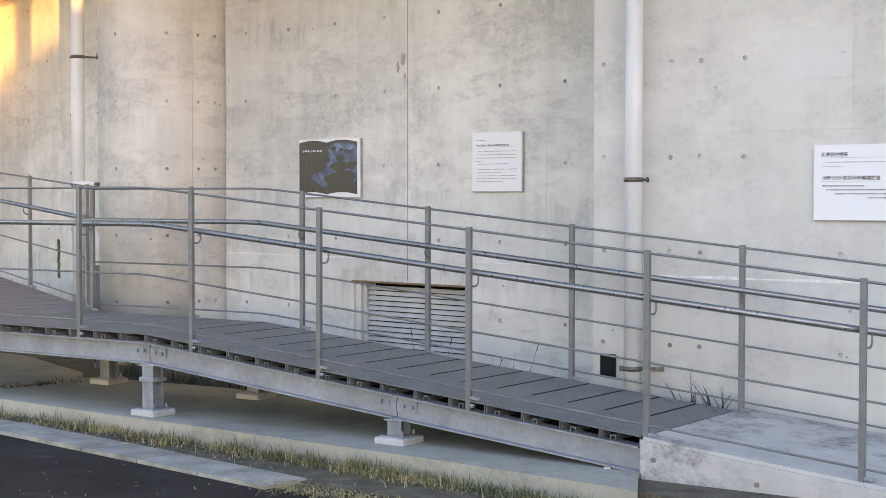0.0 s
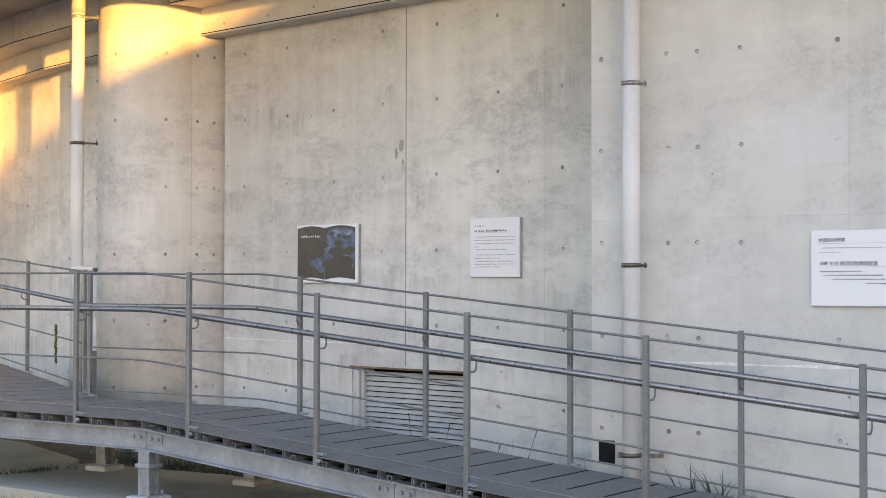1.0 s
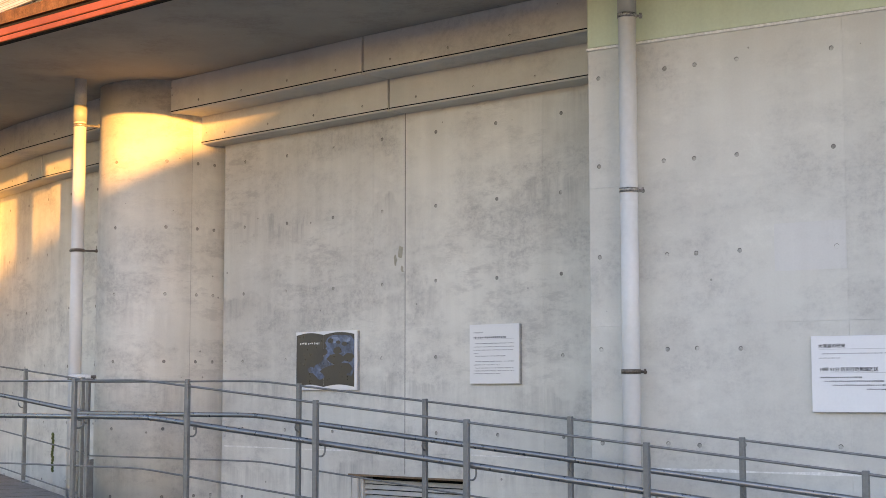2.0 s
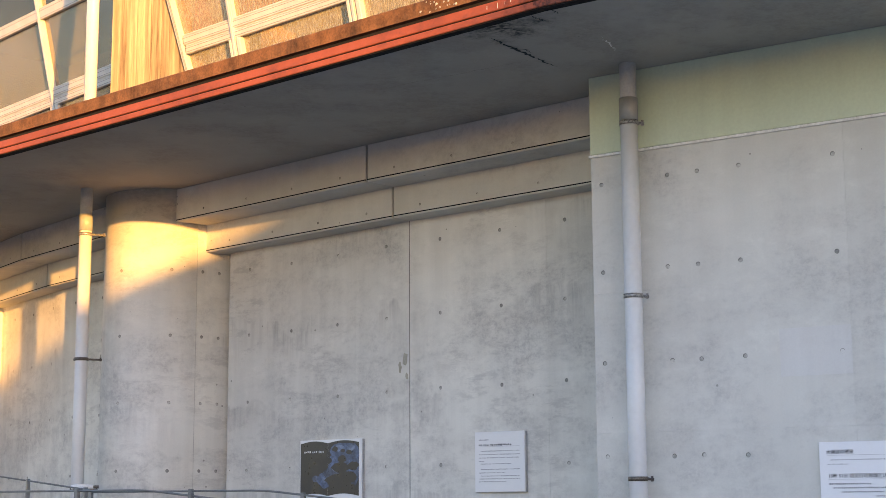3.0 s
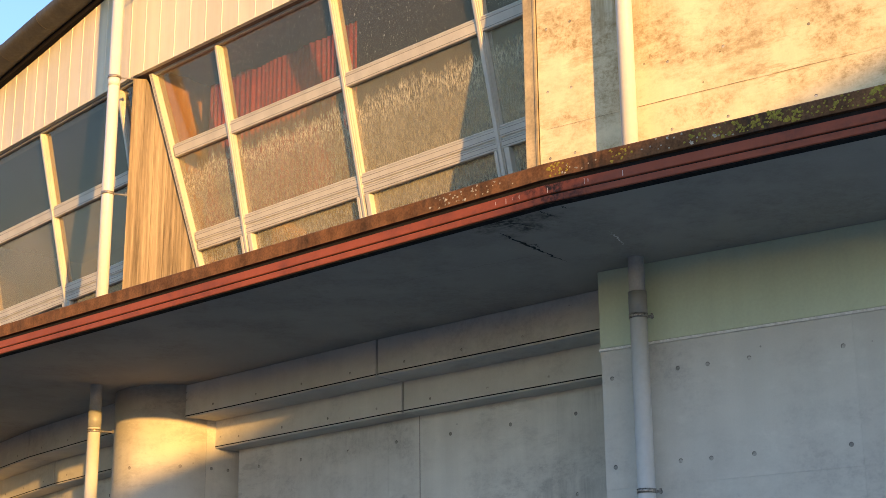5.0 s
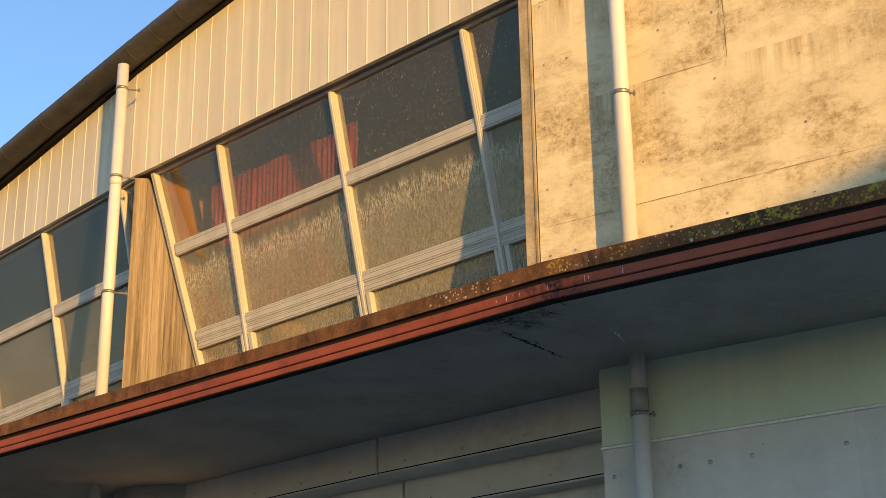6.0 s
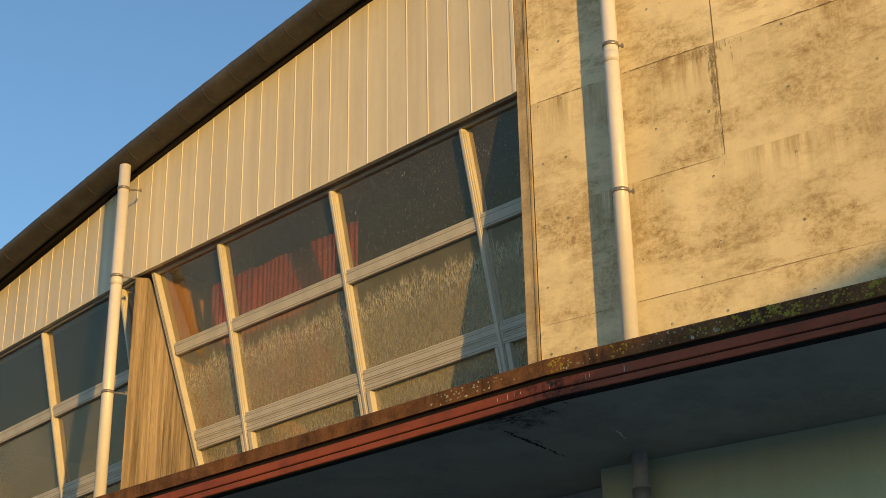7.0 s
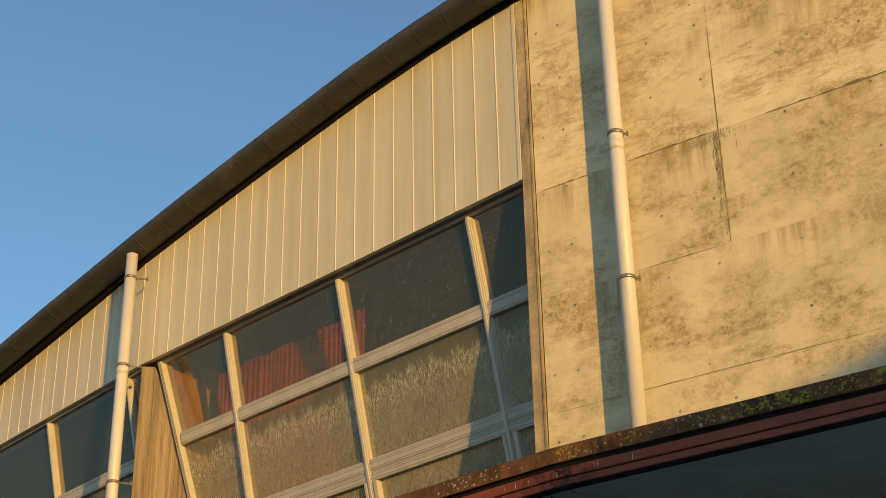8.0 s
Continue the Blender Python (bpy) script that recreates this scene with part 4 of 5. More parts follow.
# ---- drain pipes ----
def drain_pipe(x, y, z0, z1, clamps, arm, collar, socket, label, outlet=None):
    """White pipe with a grey length under the canopy, sockets, and clamps on arms (way, length) to their wall."""
    p = thing("drain_pipe", label, "pipe", pose(x, y, 0))
    part("pipe_length", tube([(0, 0, z0), (0, 0, collar)], 0.057, 24), PVC, p, smooth=True)
    part("pipe_length", tube([(0, 0, collar), (0, 0, 4.56)], 0.054, 24), OLDPVC, p, "grey weathered pipe length under the canopy", smooth=True)
    part("collar", tube([(0, 0, collar - 0.02), (0, 0, collar + 0.13)], 0.062, 24), COLLAR, p, "grey pipe collar", smooth=True)
    part("pipe_length", tube([(0, 0, 4.56), (0, 0, z1)], 0.057, 24), PVC, p, smooth=True)
    if outlet:
        ways = [(0, 0, z0 + 0.02)] + [(outlet[0] * r, outlet[1] * r, z0 - dz) for r, dz in ((0.03, 0.07), (0.12, 0.13), (0.3, 0.16), (1.0, 0.18))]
        part("outlet_bend", tube(ways, 0.058, 20), PVC, p, "bend that leads into the wall", smooth=True)
    for z in socket:
        part("socket", tube([(0, 0, z), (0, 0, z + 0.09)], 0.0595, 24), PVC, p, smooth=True)
    for i, z in enumerate(clamps):
        steel = RUSTCLAMP if i < 2 else CLAMP
        reach = arm[1] + (0.1 if i == 0 and arm[1] < 0.15 else 0)
        c = part("clamp", tube([(0, 0, z - 0.014), (0, 0, z + 0.014)], 0.0635, 24), steel, p, "dull metal pipe clamp", smooth=True)
        w = Vector((math.sin(radians(arm[0])), math.cos(radians(arm[0])), 0))
        part("arm", tube([w * 0.06 + Vector((0, 0, z)), w * reach + Vector((0, 0, z - 0.004))], 0.009, 8, squash=1.0), steel, c)
        part("bolt", tube([w * (reach - 0.02) + Vector((0, 0, z)), w * (reach - 0.005) + Vector((0, 0, z))], 0.02, 6), steel, c)
        if i:
            continue
        if outlet:
            part("taped_plate", tube([(-0.03, -0.075, z + 0.02), (0.03, -0.08, z + 0.03), (0.13, -0.07, z + 0.024), (0.16, -0.068, z + 0.022)], 0.02, 10), LIME, c, "pale tape wound over the clamp plate")
            part("bolt_head", tube([(0.16, -0.068, z + 0.022), (0.205, -0.066, z + 0.024)], 0.014, 8), RUSTCLAMP, c, "dark bolt end")
            continue
        part("lug", box(-0.086, -0.058, -0.006, 0.006, z - 0.018, z + 0.018, 0.003), steel, c)
        part("plate", box(reach - 0.085, reach, -0.026, -0.018, z - 0.016, z + 0.012, 0.003), steel, c, m=pose(0, 0, 0, 0, 0, 90 - arm[0]))
    return p


drain_pipe(1.21, 9.648, 0.05, 9.4, [0.515, 1.718, 2.876, 4.015, 6.33, 7.53, 8.80], (95, 0.1), 4.05, [7.38], "white plastic drain pipe clamped to the concrete wall")
drain_pipe(-3.262, 13.587, 0.48, 8.66, [1.70, 2.855, 3.99, 6.257, 7.445, 8.397], (80, 0.18), 4.04, [7.35], "white plastic drain pipe beside the round pier", (0.42, 0.62))

for cx, cz, cr in ((-0.05, 2.72, 0.05), (-0.11, 2.66, 0.035), (-0.03, 2.58, 0.025)):
    bm = bmesh.new()
    n = 10
    ring = [bm.verts.new((cx + cr * 0.7 * math.cos(6.2832 * k / n) * rng.uniform(0.5, 1.2), -0.003, cz + cr * 1.4 * math.sin(6.2832 * k / n) * rng.uniform(0.5, 1.2))) for k in range(n)]
    c = bm.verts.new((cx, -0.0045, cz))
    for k in range(n):
        bm.faces.new((ring[k], ring[(k + 1) % n], c))
    solid("spalled_patch", bm, SLAB, "dark spalled patch beside a wall joint", "stain", F1L, "stuff")

bm = bmesh.new()
for k in range(9):
    t = rng.gauss(0.0, 0.3)
    d, n = (dR, Vector((dR.y, -dR.x, 0))) if t > 0 else (dL, Vector((-dL.y, dL.x, 0)))
    p = K + d * abs(t) + n * 0.0172
    w, z1, z0 = rng.uniform(0.0006, 0.0022), rng.uniform(4.45, 4.473), rng.uniform(4.422, 4.445)
    vs = [bm.verts.new(p + d * o + Vector((0, 0, z))) for o, z in ((-w, z0), (w, z0), (w * 0.7, z1), (-w * 0.7, z1))]
    bm.faces.new(vs)
solid("drip_streaks", bm, LIME, "pale drip streaks on the red fascia", "stain", None, "stuff")

# slotted upright angle beside the far pipe
angle = thing("slotted_angle", "dark slotted steel angle standing beside the drain pipe", "steel angle", wall_frame(-3.09, 13.45, 42))
part("flange", box(-0.016, 0.016, 0.0, 0.004, 0.09, 1.0), RAIL, angle)
part("web", box(0.012, 0.016, 0.004, 0.04, 0.09, 1.0), RAIL, angle)
for k in range(15):
    part("slot", box(-0.011, 0.009, -0.0015, 0.001, 0.13 + 0.057 * k, 0.165 + 0.057 * k), DARK, angle)

# ---- louvre vent ----
vent = thing("louvre_vent", "slatted aluminium vent low in the recess wall", "vent", wall_frame(V1.x, V1.y, 47.6))
part("lintel", box(-0.65, 0.68, -0.006, 0.06, 0.898, 0.914, 0.002), RUST_AND_SHADE, vent, "rusty dark head of the opening")
part("frame", box(-0.63, -0.565, 0.02, 0.12, 0.10, 0.893, 0.004), LOUVRE, vent)
part("frame", box(-0.565, -0.53, 0.05, 0.12, 0.10, 0.893, 0.004), LOUVRE, vent)
part("frame", box(0.60, 0.66, 0.02, 0.12, 0.10, 0.893, 0.004), LOUVRE, vent)
part("backing", box(-0.63, 0.66, 0.26, 0.28, 0.10, 0.9), DARK, vent)
for i in range(18):
    z = 0.13 + i * 0.0425
    part("slat", box(-0.53, 0.6, -0.003, 0.003, -0.020, 0.020), LOUVRE, vent, m=pose(0, 0.085, z, -41, 0, 0))
solid("wall_vent_box", box(-0.665, -0.56, -0.03, 0.0, 0.43, 0.58, 0.004), DARK, "small black box low on the wall", "vent", FR, "")

# ---- the steel ramp ----
A1 = 55.5
FM = wall_frame(1.08, 8.17, A1)


def deck_z(s):
    return 0.675 if s > 3.75 else 0.313 + 0.0965 * s


def plank_mesh(w, length):
    """A folded steel plank: closed joint on its outer third, an open slot further in, one turned-down flange and a clip."""
    bm = prism([(-w / 2, -0.012), (w / 2, -0.012), (w / 2, length), (-w / 2 + 0.02, length), (-w / 2 + 0.02, length * 0.4), (-w / 2, length * 0.4)], -0.005, 0.0)
    box(w / 2 - 0.004, w / 2, -0.01, length, -0.055, -0.005, bm=bm)
    box(-w / 2 + 0.008, -w / 2 + 0.011, -0.008, length * 0.38, -0.055, -0.005, bm=bm)
    return mesh_of("plank", bm, DECK)


def clip_mesh():
    bm = box(-0.067, -0.033, 0.005, 0.2, -0.032, -0.027)
    box(-0.067, -0.062, 0.005, 0.2, -0.057, -0.032, bm=bm)
    box(-0.038, -0.033, 0.005, 0.2, -0.057, -0.032, bm=bm)
    return mesh_of("clip", bm, RAIL)


def slot_mesh(w, length):
    # Black strip in the open slot, standing in for the shade below.
    return mesh_of("slot_seal", box(-w / 2 - 0.004, -w / 2 + 0.024, length * 0.38, length, -0.010, -0.0018), DARK)


def channel(s0, s1, z0, z1, y, face, name, parent, label=""):
    """A rolled H section between two stations, centred at y."""
    bm = bmesh.new()
    h = 0.145
    f, w = 0.05, 0.004
    prof = [(-f, -h), (f, -h), (f, -h + 0.009), (w, -h + 0.011), (w, -0.011), (f, -0.009), (f, 0), (-f, 0), (-f, -0.009), (-w, -0.011), (-w, -h + 0.011), (-f, -h + 0.009)]
    ends = []
    for s, z in ((s0, z0), (s1, z1)):
        ends.append([bm.verts.new((-s, y - face * p, z + q)) for p, q in prof])
    a, b = ends
    for k in range(len(prof)):
        bm.faces.new((a[k], a[(k + 1) % len(prof)], b[(k + 1) % len(prof)], b[k]))
    bm.faces.new(a[::-1])
    bm.faces.new(b)
    return part(name, bm, GALV, parent, label)


ramp = thing("steel_ramp", "galvanised steel wheelchair ramp with grey deck planks on short legs", "ramp", FM)
pm, cm, sm = plank_mesh(0.2485, 1.22), clip_mesh(), slot_mesh(0.2485, 1.22)
s = 0.13
while s < 5.66:
    z = deck_z(s)
    tilt = math.degrees(math.atan(0.0965)) if s < 3.75 else 0
    pl = part("plank", pm, DECK, ramp, "", pose(-s, 0, z, 0, tilt, 0))
    part("clip", cm, RAIL, pl)
    part("slot_seal", sm, DARK, pl)
    s += 0.2505
G = -0.058
for y, face in ((0.033, -1), (1.125, 1)):
    for s0, s1 in ((0.02, 1.66), (1.668, 3.745), (3.752, 5.95 if face < 0 else 5.6)):
        g = channel(s0, s1, deck_z(s0) + G, deck_z(s1 if s1 < 3.75 or s1 > 4 else 3.75) + G, y, face, "girder", ramp)
    if face < 0:
        for sj in (1.664, 3.748):
            for k, dx in enumerate((-0.115, -0.055, 0.055, 0.115)):
                zz = deck_z(sj + dx) + G - 0.06
                part("bolt", tube([(-sj - dx, 0.026, zz), (-sj - dx, 0.002, zz)], 0.015, 6), GALV, ramp)
            for x0, x1 in ((-0.15, -0.003), (0.003, 0.15)):
                part("splice_plate", box(-sj + x0, -sj + x1, 0.021, 0.028, deck_z(sj) + G - 0.105, deck_z(sj) + G - 0.04), GALV, ramp)


# Black sheets added under the planks, painting the shade there.
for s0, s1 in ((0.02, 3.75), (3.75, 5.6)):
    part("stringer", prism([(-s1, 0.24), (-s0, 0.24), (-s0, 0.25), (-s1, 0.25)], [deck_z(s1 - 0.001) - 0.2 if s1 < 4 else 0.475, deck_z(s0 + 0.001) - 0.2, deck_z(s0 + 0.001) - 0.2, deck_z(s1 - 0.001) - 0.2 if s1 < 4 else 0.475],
                           [deck_z(s1 - 0.001) - 0.008 if s1 < 4 else 0.667, deck_z(s0 + 0.001) - 0.008, deck_z(s0 + 0.001) - 0.008, deck_z(s1 - 0.001) - 0.008 if s1 < 4 else 0.667]), DARK, ramp, "black sheet standing in for the shade under the deck")


def leg(s, y, collar):
    """A short stub of H section between a footing pad and the girder."""
    top = deck_z(s) + G - 0.147
    l = part("leg", box(-0.07, 0.07, -0.062, 0.062, top - 0.012, top, 0.002), GALV, ramp, "", pose(-s, y, 0))
    w = 0.05
    part("flange", box(-w, w, -w, -w + 0.008, 0.17, top - 0.012), GALV, l)
    part("flange", box(-w, w, w - 0.008, w, 0.17, top - 0.012), GALV, l)
    part("web", box(-0.005, 0.005, -w, w, 0.17, top - 0.012), GALV, l)
    if collar:
        zc = (0.17 + top) / 2 + 0.03
        part("collar", box(-0.068, 0.068, -0.066, 0.066, zc, zc + 0.03, 0.004), GALV, l)
    part("base_plate", box(-0.085, 0.085, -0.085, 0.085, 0.158, 0.17, 0.002), GALV, l)
    part("pad", box(-0.11, 0.11, -0.11, 0.11, 0.115, 0.16, 0.008), BLOCK, l, "concrete footing pad")
    for bx, by in ((0.065, -0.06), (0.065, 0.06), (-0.065, 0.06)):
        part("anchor_bolt", tube([(bx, by, 0.16), (bx, by, 0.2)], 0.011, 6), GALV, l)


for s, y, c in ((3.74, 0.04, True), (1.66, 0.04, False), (3.74, 1.1, True), (2.55, 1.1, False), (5.3, 1.1, True), (5.8, 0.04, True)):
    leg(s, y, c)

# second flight, turning with the building
FM2 = wall_frame(-2.85, 12.33, 33)
ramp2 = thing("steel_ramp", "galvanised steel ramp flight climbing along the far bay", "ramp", FM2)
pm2, sm2 = plank_mesh(0.2485, 1.24), slot_mesh(0.2485, 1.24)
s = 0.05
while s < 4.5:
    pl = part("plank", pm2, DECK, ramp2, "", pose(-s, -1.22, 0.69 + 0.06 * s, 0, math.degrees(math.atan(0.06)), 0))
    part("slot_seal", sm2, DARK, pl)
    s += 0.2505
for y, face in ((-1.187, -1), (-0.075, 1)):
    channel(0.0, 4.5, 0.69 + G, 0.96 + G, y, face, "girder", ramp2)
corner = thing("landing_plate", "grey steel plate where the two ramp flights meet", "plate")
c0, c1 = FM @ Vector((-5.64, 1.2, 0)), FM @ Vector((-5.64, -0.01, 0))
c2 = FM2 @ Vector((0.08, -1.22, 0))
part("plate", prism([c0[:2], c1[:2], c2[:2]], 0.655, 0.673), DECK, corner)


step = thing("deck_step", "small grey steel step on the far ramp flight", "step", FM2 @ pose(-2.35, -0.62, 0.83))
part("tread", box(-0.18, 0.18, -0.2, 0.2, 0.13, 0.15, 0.004), GALV, step)
for lx, ly in ((-0.16, -0.18), (0.16, -0.18), (-0.16, 0.18), (0.16, 0.18)):
    part("leg", box(lx - 0.012, lx + 0.012, ly - 0.012, ly + 0.012, 0.0, 0.13), GALV, step)

# ---- guard railings ----
def railing(m, posts, inner, zfun, label, ends, group="ramp railings"):
    r = thing("guard_railing", label, "railing", m, group)
    for s in posts:
        z = zfun(s)
        low = z - 0.06 if s > 0 else z + 0.002
        p = part("post", box(-s - 0.016, -s + 0.016, -0.016, 0.016, low, z + 1.012, 0.003), RAIL, r)
        part("foot_plate", box(-s + 0.012, -s + 0.06, -0.012, 0.03, z + 0.005, z + 0.02, 0.002), GALV, p)
        for q in (0.0, 0.045):
            part("bolt", tube([(-s + 0.016, -0.004, z - 0.03 + q), (-s + 0.04, -0.004, z - 0.03 + q)], 0.012, 6), GALV, p)
        pts = [(-s + 0.0, inner * 0.016, z + 0.665)]
        for k in range(7):
            t = radians(15 * k)
            pts.append((-s + 0.022, inner * (0.03 + 0.035 * math.sin(t)), z + 0.70 - 0.035 * math.cos(t)))
        pts.append((-s + 0.022, inner * 0.065, z + 0.735))
        part("rail_bracket", tube(pts, 0.006, 8), RAIL, p)
    stations = [ends[0]] + [s for s in (3.75,) if ends[0] < s < ends[1]] + [ends[1]]
    def bar(h, rad, off, nm, seg):
        pts = []
        for s in stations:
            if s == 3.75:
                pts += [(-(s - 0.12), off, zfun(s - 0.12) + h), (-s, off, zfun(s) + h - 0.003), (-(s + 0.12), off, zfun(s + 0.12) + h)]
            else:
                pts.append((-s, off, zfun(s) + h))
        part(nm, tube(pts, rad, seg), HANDRAIL if nm == "handrail" else RAIL, r, smooth=True)
    bar(0.995, 0.0075, 0.0, "top_bar", 8)
    bar(0.745, 0.0185, inner * 0.065, "handrail", 14)
    bar(0.405, 0.0065, 0.0, "lower_bar", 8)
    bar(0.065, 0.0065, 0.0, "lower_bar", 8)
    return r


railing(FM, [4.418, 3.335, 2.246, 1.127, -0.024, -1.212, -2.4], 1, deck_z, "grey galvanised railing with handrail and thin bars", (-3.4, 5.9))
railing(FM @ pose(0, 1.2, 0), [5.59, 4.49, 3.382, 2.262, 1.124, -0.052, -1.24], -1, deck_z, "grey galvanised railing on the wall side of the ramp", (-3.4, 5.62))
railing(FM2 @ pose(0, 0, 0), [0.12, 1.6, 3.1], -1, lambda s: 0.69 + 0.06 * s, "grey galvanised railing climbing along the far bay", (0.0, 3.9))

# ---- concrete ramp block ----
bm = bmesh.new()
pts = [(0.0, -0.05), (0.0, 1.36), (4.2, 1.36), (4.2, -0.05)]
prism(pts, -0.1, [0.318, 0.318, 0.313 - 0.0965 * 4.2, 0.313 - 0.0965 * 4.2], bm)
bmesh.ops.bevel(bm, geom=list(bm.edges), offset=0.02, segments=2, affect="EDGES")
block = solid("ramp_block", bm, BLOCK, "pale cast concrete ramp block with stained face", "ramp", FM, "structure")
block.data.materials.append(BLOCKFACE)
for p in block.data.polygons:
    p.material_index = 1 if p.normal.z < 0.5 else 0
solid("block_bolt", tube([(0.09, -0.052, 0.2), (0.09, -0.058, 0.2)], 0.014, 8), JOINT, "dark bolt head in the concrete block", "bolt", FM, "")
solid("block_bolt", tube([(0.68, -0.052, 0.13), (0.68, -0.058, 0.13)], 0.014, 8), JOINT, "dark bolt head in the concrete block", "bolt", FM, "")
solid("footing", box(-0.02, 0.02, 0.0, 0.01, 0.0, 0.01), BLOCK, "small mortar dab by the concrete block", "mortar", FM @ pose(-0.2, -0.03, 0.12), "structure")

# ---- boards on the walls ----
def text(body, size, x, z, parent, mat=INK, width=None):
    cu = bpy.data.curves.new("lettering", "FONT")
    cu.body, cu.size, cu.extrude, cu.offset = body, size, 0.0004, 0.0003
    ob = new("lettering", cu)
    bpy.context.view_layer.update()
    dep = bpy.context.evaluated_depsgraph_get()
    me = bpy.data.meshes.new_from_object(ob.evaluated_get(dep))
    bpy.data.objects.remove(ob)
    me.materials.clear()
    me.materials.append(mat)
    xs = [v.co.x for v in me.vertices] or [0, 1]
    k = width / (max(xs) - min(xs)) if width else 1.0
    o = new("lettering", me)
    o.parent = parent
    o.matrix_basis = pose(x, -0.0312, z, 90, 0, 0) @ Matrix.Diagonal((k, 1, 1, 1))
    return o


def bars(x0, x1, z, h, parent, mat=GREYINK):
    """Unreadable writing as a row of short bars, joined as one line."""
    bm = bmesh.new()
    x = x0
    while x < x1 - 0.2 * h:
        w = min(rng.uniform(0.35, 0.8) * h, x1 - x)
        box(x, x + w, -0.0314, -0.0302, z - h * rng.uniform(0.2, 0.5), z + h * rng.uniform(0.2, 0.5), bm=bm)
        x += w + h * (rng.uniform(0.3, 0.6) if rng.random() < 0.88 else 1.1)
    tagged(part("text_line", bm, mat, parent), kind="stuff")


def board(m, w, h, label):
    b = thing("sign_board", label, "sign", m, "wall boards")
    part("face", box(0, w, -0.03, -0.004, 0, h, 0.0015), BOARD, b)
    part("back_tray", box(0.004, w + 0.006, -0.022, 0.0, -0.004, h - 0.004), EDGE, b, "grey edge tray")
    return b


sb = board(F1R @ pose(0.708, 0, 1.651), 0.487, 0.455, "white notice board with black heading and small text")
bars(0.043, 0.14, 0.393, 0.012, sb, GREYINK)
bars(0.043, 0.36, 0.354, 0.019, sb, INK)
part("rule", box(0.043, 0.44, -0.0312, -0.0302, 0.341, 0.3425), GREYINK, sb)
for z, x0, x1 in ((0.308, 0.06, 0.44), (0.282, 0.043, 0.44), (0.257, 0.043, 0.43), (0.231, 0.043, 0.1), (0.211, 0.06, 0.36),
                  (0.170, 0.06, 0.44), (0.144, 0.043, 0.3), (0.120, 0.06, 0.44), (0.098, 0.043, 0.44), (0.077, 0.043, 0.31)):
    bars(x0, x1, z, 0.008, sb)

sc = board(FR @ pose(0.777, 0, 1.470), 0.78, 0.452, "white notice board with headings about the great tsunami")
text("大津波の襲来", 0.028, 0.043, 0.382, sc, INK, 0.167)
part("rule", box(0.05, 0.475, -0.0312, -0.0302, 0.372, 0.3735), GREYINK, sc)
bars(0.07, 0.46, 0.346, 0.0085, sc)
bars(0.05, 0.175, 0.320, 0.0085, sc)
text("15時 51分 防災行政無線放送", 0.028, 0.05, 0.242, sc, INK, 0.35)
part("rule", box(0.05, 0.475, -0.0312, -0.0302, 0.231, 0.2325), GREYINK, sc)
bars(0.055, 0.305, 0.205, 0.011, sc, INK)
bars(0.08, 0.435, 0.182, 0.011, sc, INK)
bars(0.13, 0.445, 0.158, 0.011, sc, INK)
bars(0.335, 0.475, 0.134, 0.011, sc, INK)

# picture of an open book page at night
pic = thing("picture_board", "dark picture board of an open book with blue night scene", "picture", F1L @ pose(-1.298, 0, 1.605), "wall boards")
W, H = 0.765, 0.495
part("face", box(0, W, -0.03, -0.004, 0, H, 0.0015), BOARD, pic)
part("back_tray", box(0.004, W + 0.006, -0.022, 0.0, -0.004, H - 0.004), EDGE, pic, "grey edge tray")


def page(x0, x1, lift, mat, label):
    bm = bmesh.new()
    n = 12
    cols = []
    for i in range(n + 1):
        t = i / n
        wave = 0.022 * math.sin(math.pi * t) * lift
        x = x0 + (x1 - x0) * t
        cols.append((bm.verts.new((x, -0.0308, 0.025 + wave * 0.9)), bm.verts.new((x, -0.0308, H - 0.03 + wave * 0.9))))
    for a, b in zip(cols, cols[1:]):
        bm.faces.new((a[0], b[0], b[1], a[1]))
    return part("page", bm, mat, pic, label)


page(0.008, 0.355, 1, NIGHT, "black page")
page(0.356, 0.735, 1, NIGHT, "black page")


def painted(name, shapes, mat, label, lift):
    """Rounded brush marks (x, z, half width, half height) on the picture."""
    bm = bmesh.new()
    for i, (cx, cz, a, b) in enumerate(shapes):
        n = 14
        ring = [bm.verts.new((min(0.733, max(0.02, cx + a * math.cos(6.2832 * k / n) * rng.uniform(0.85, 1.15))), -lift - 0.00003 * i,
                              min(0.462, max(0.05, cz + b * math.sin(6.2832 * k / n) * rng.uniform(0.8, 1.15))))) for k in range(n)]
        bm.faces.new(ring)
    tagged(part(name, bm, mat, pic, label), kind="stuff")


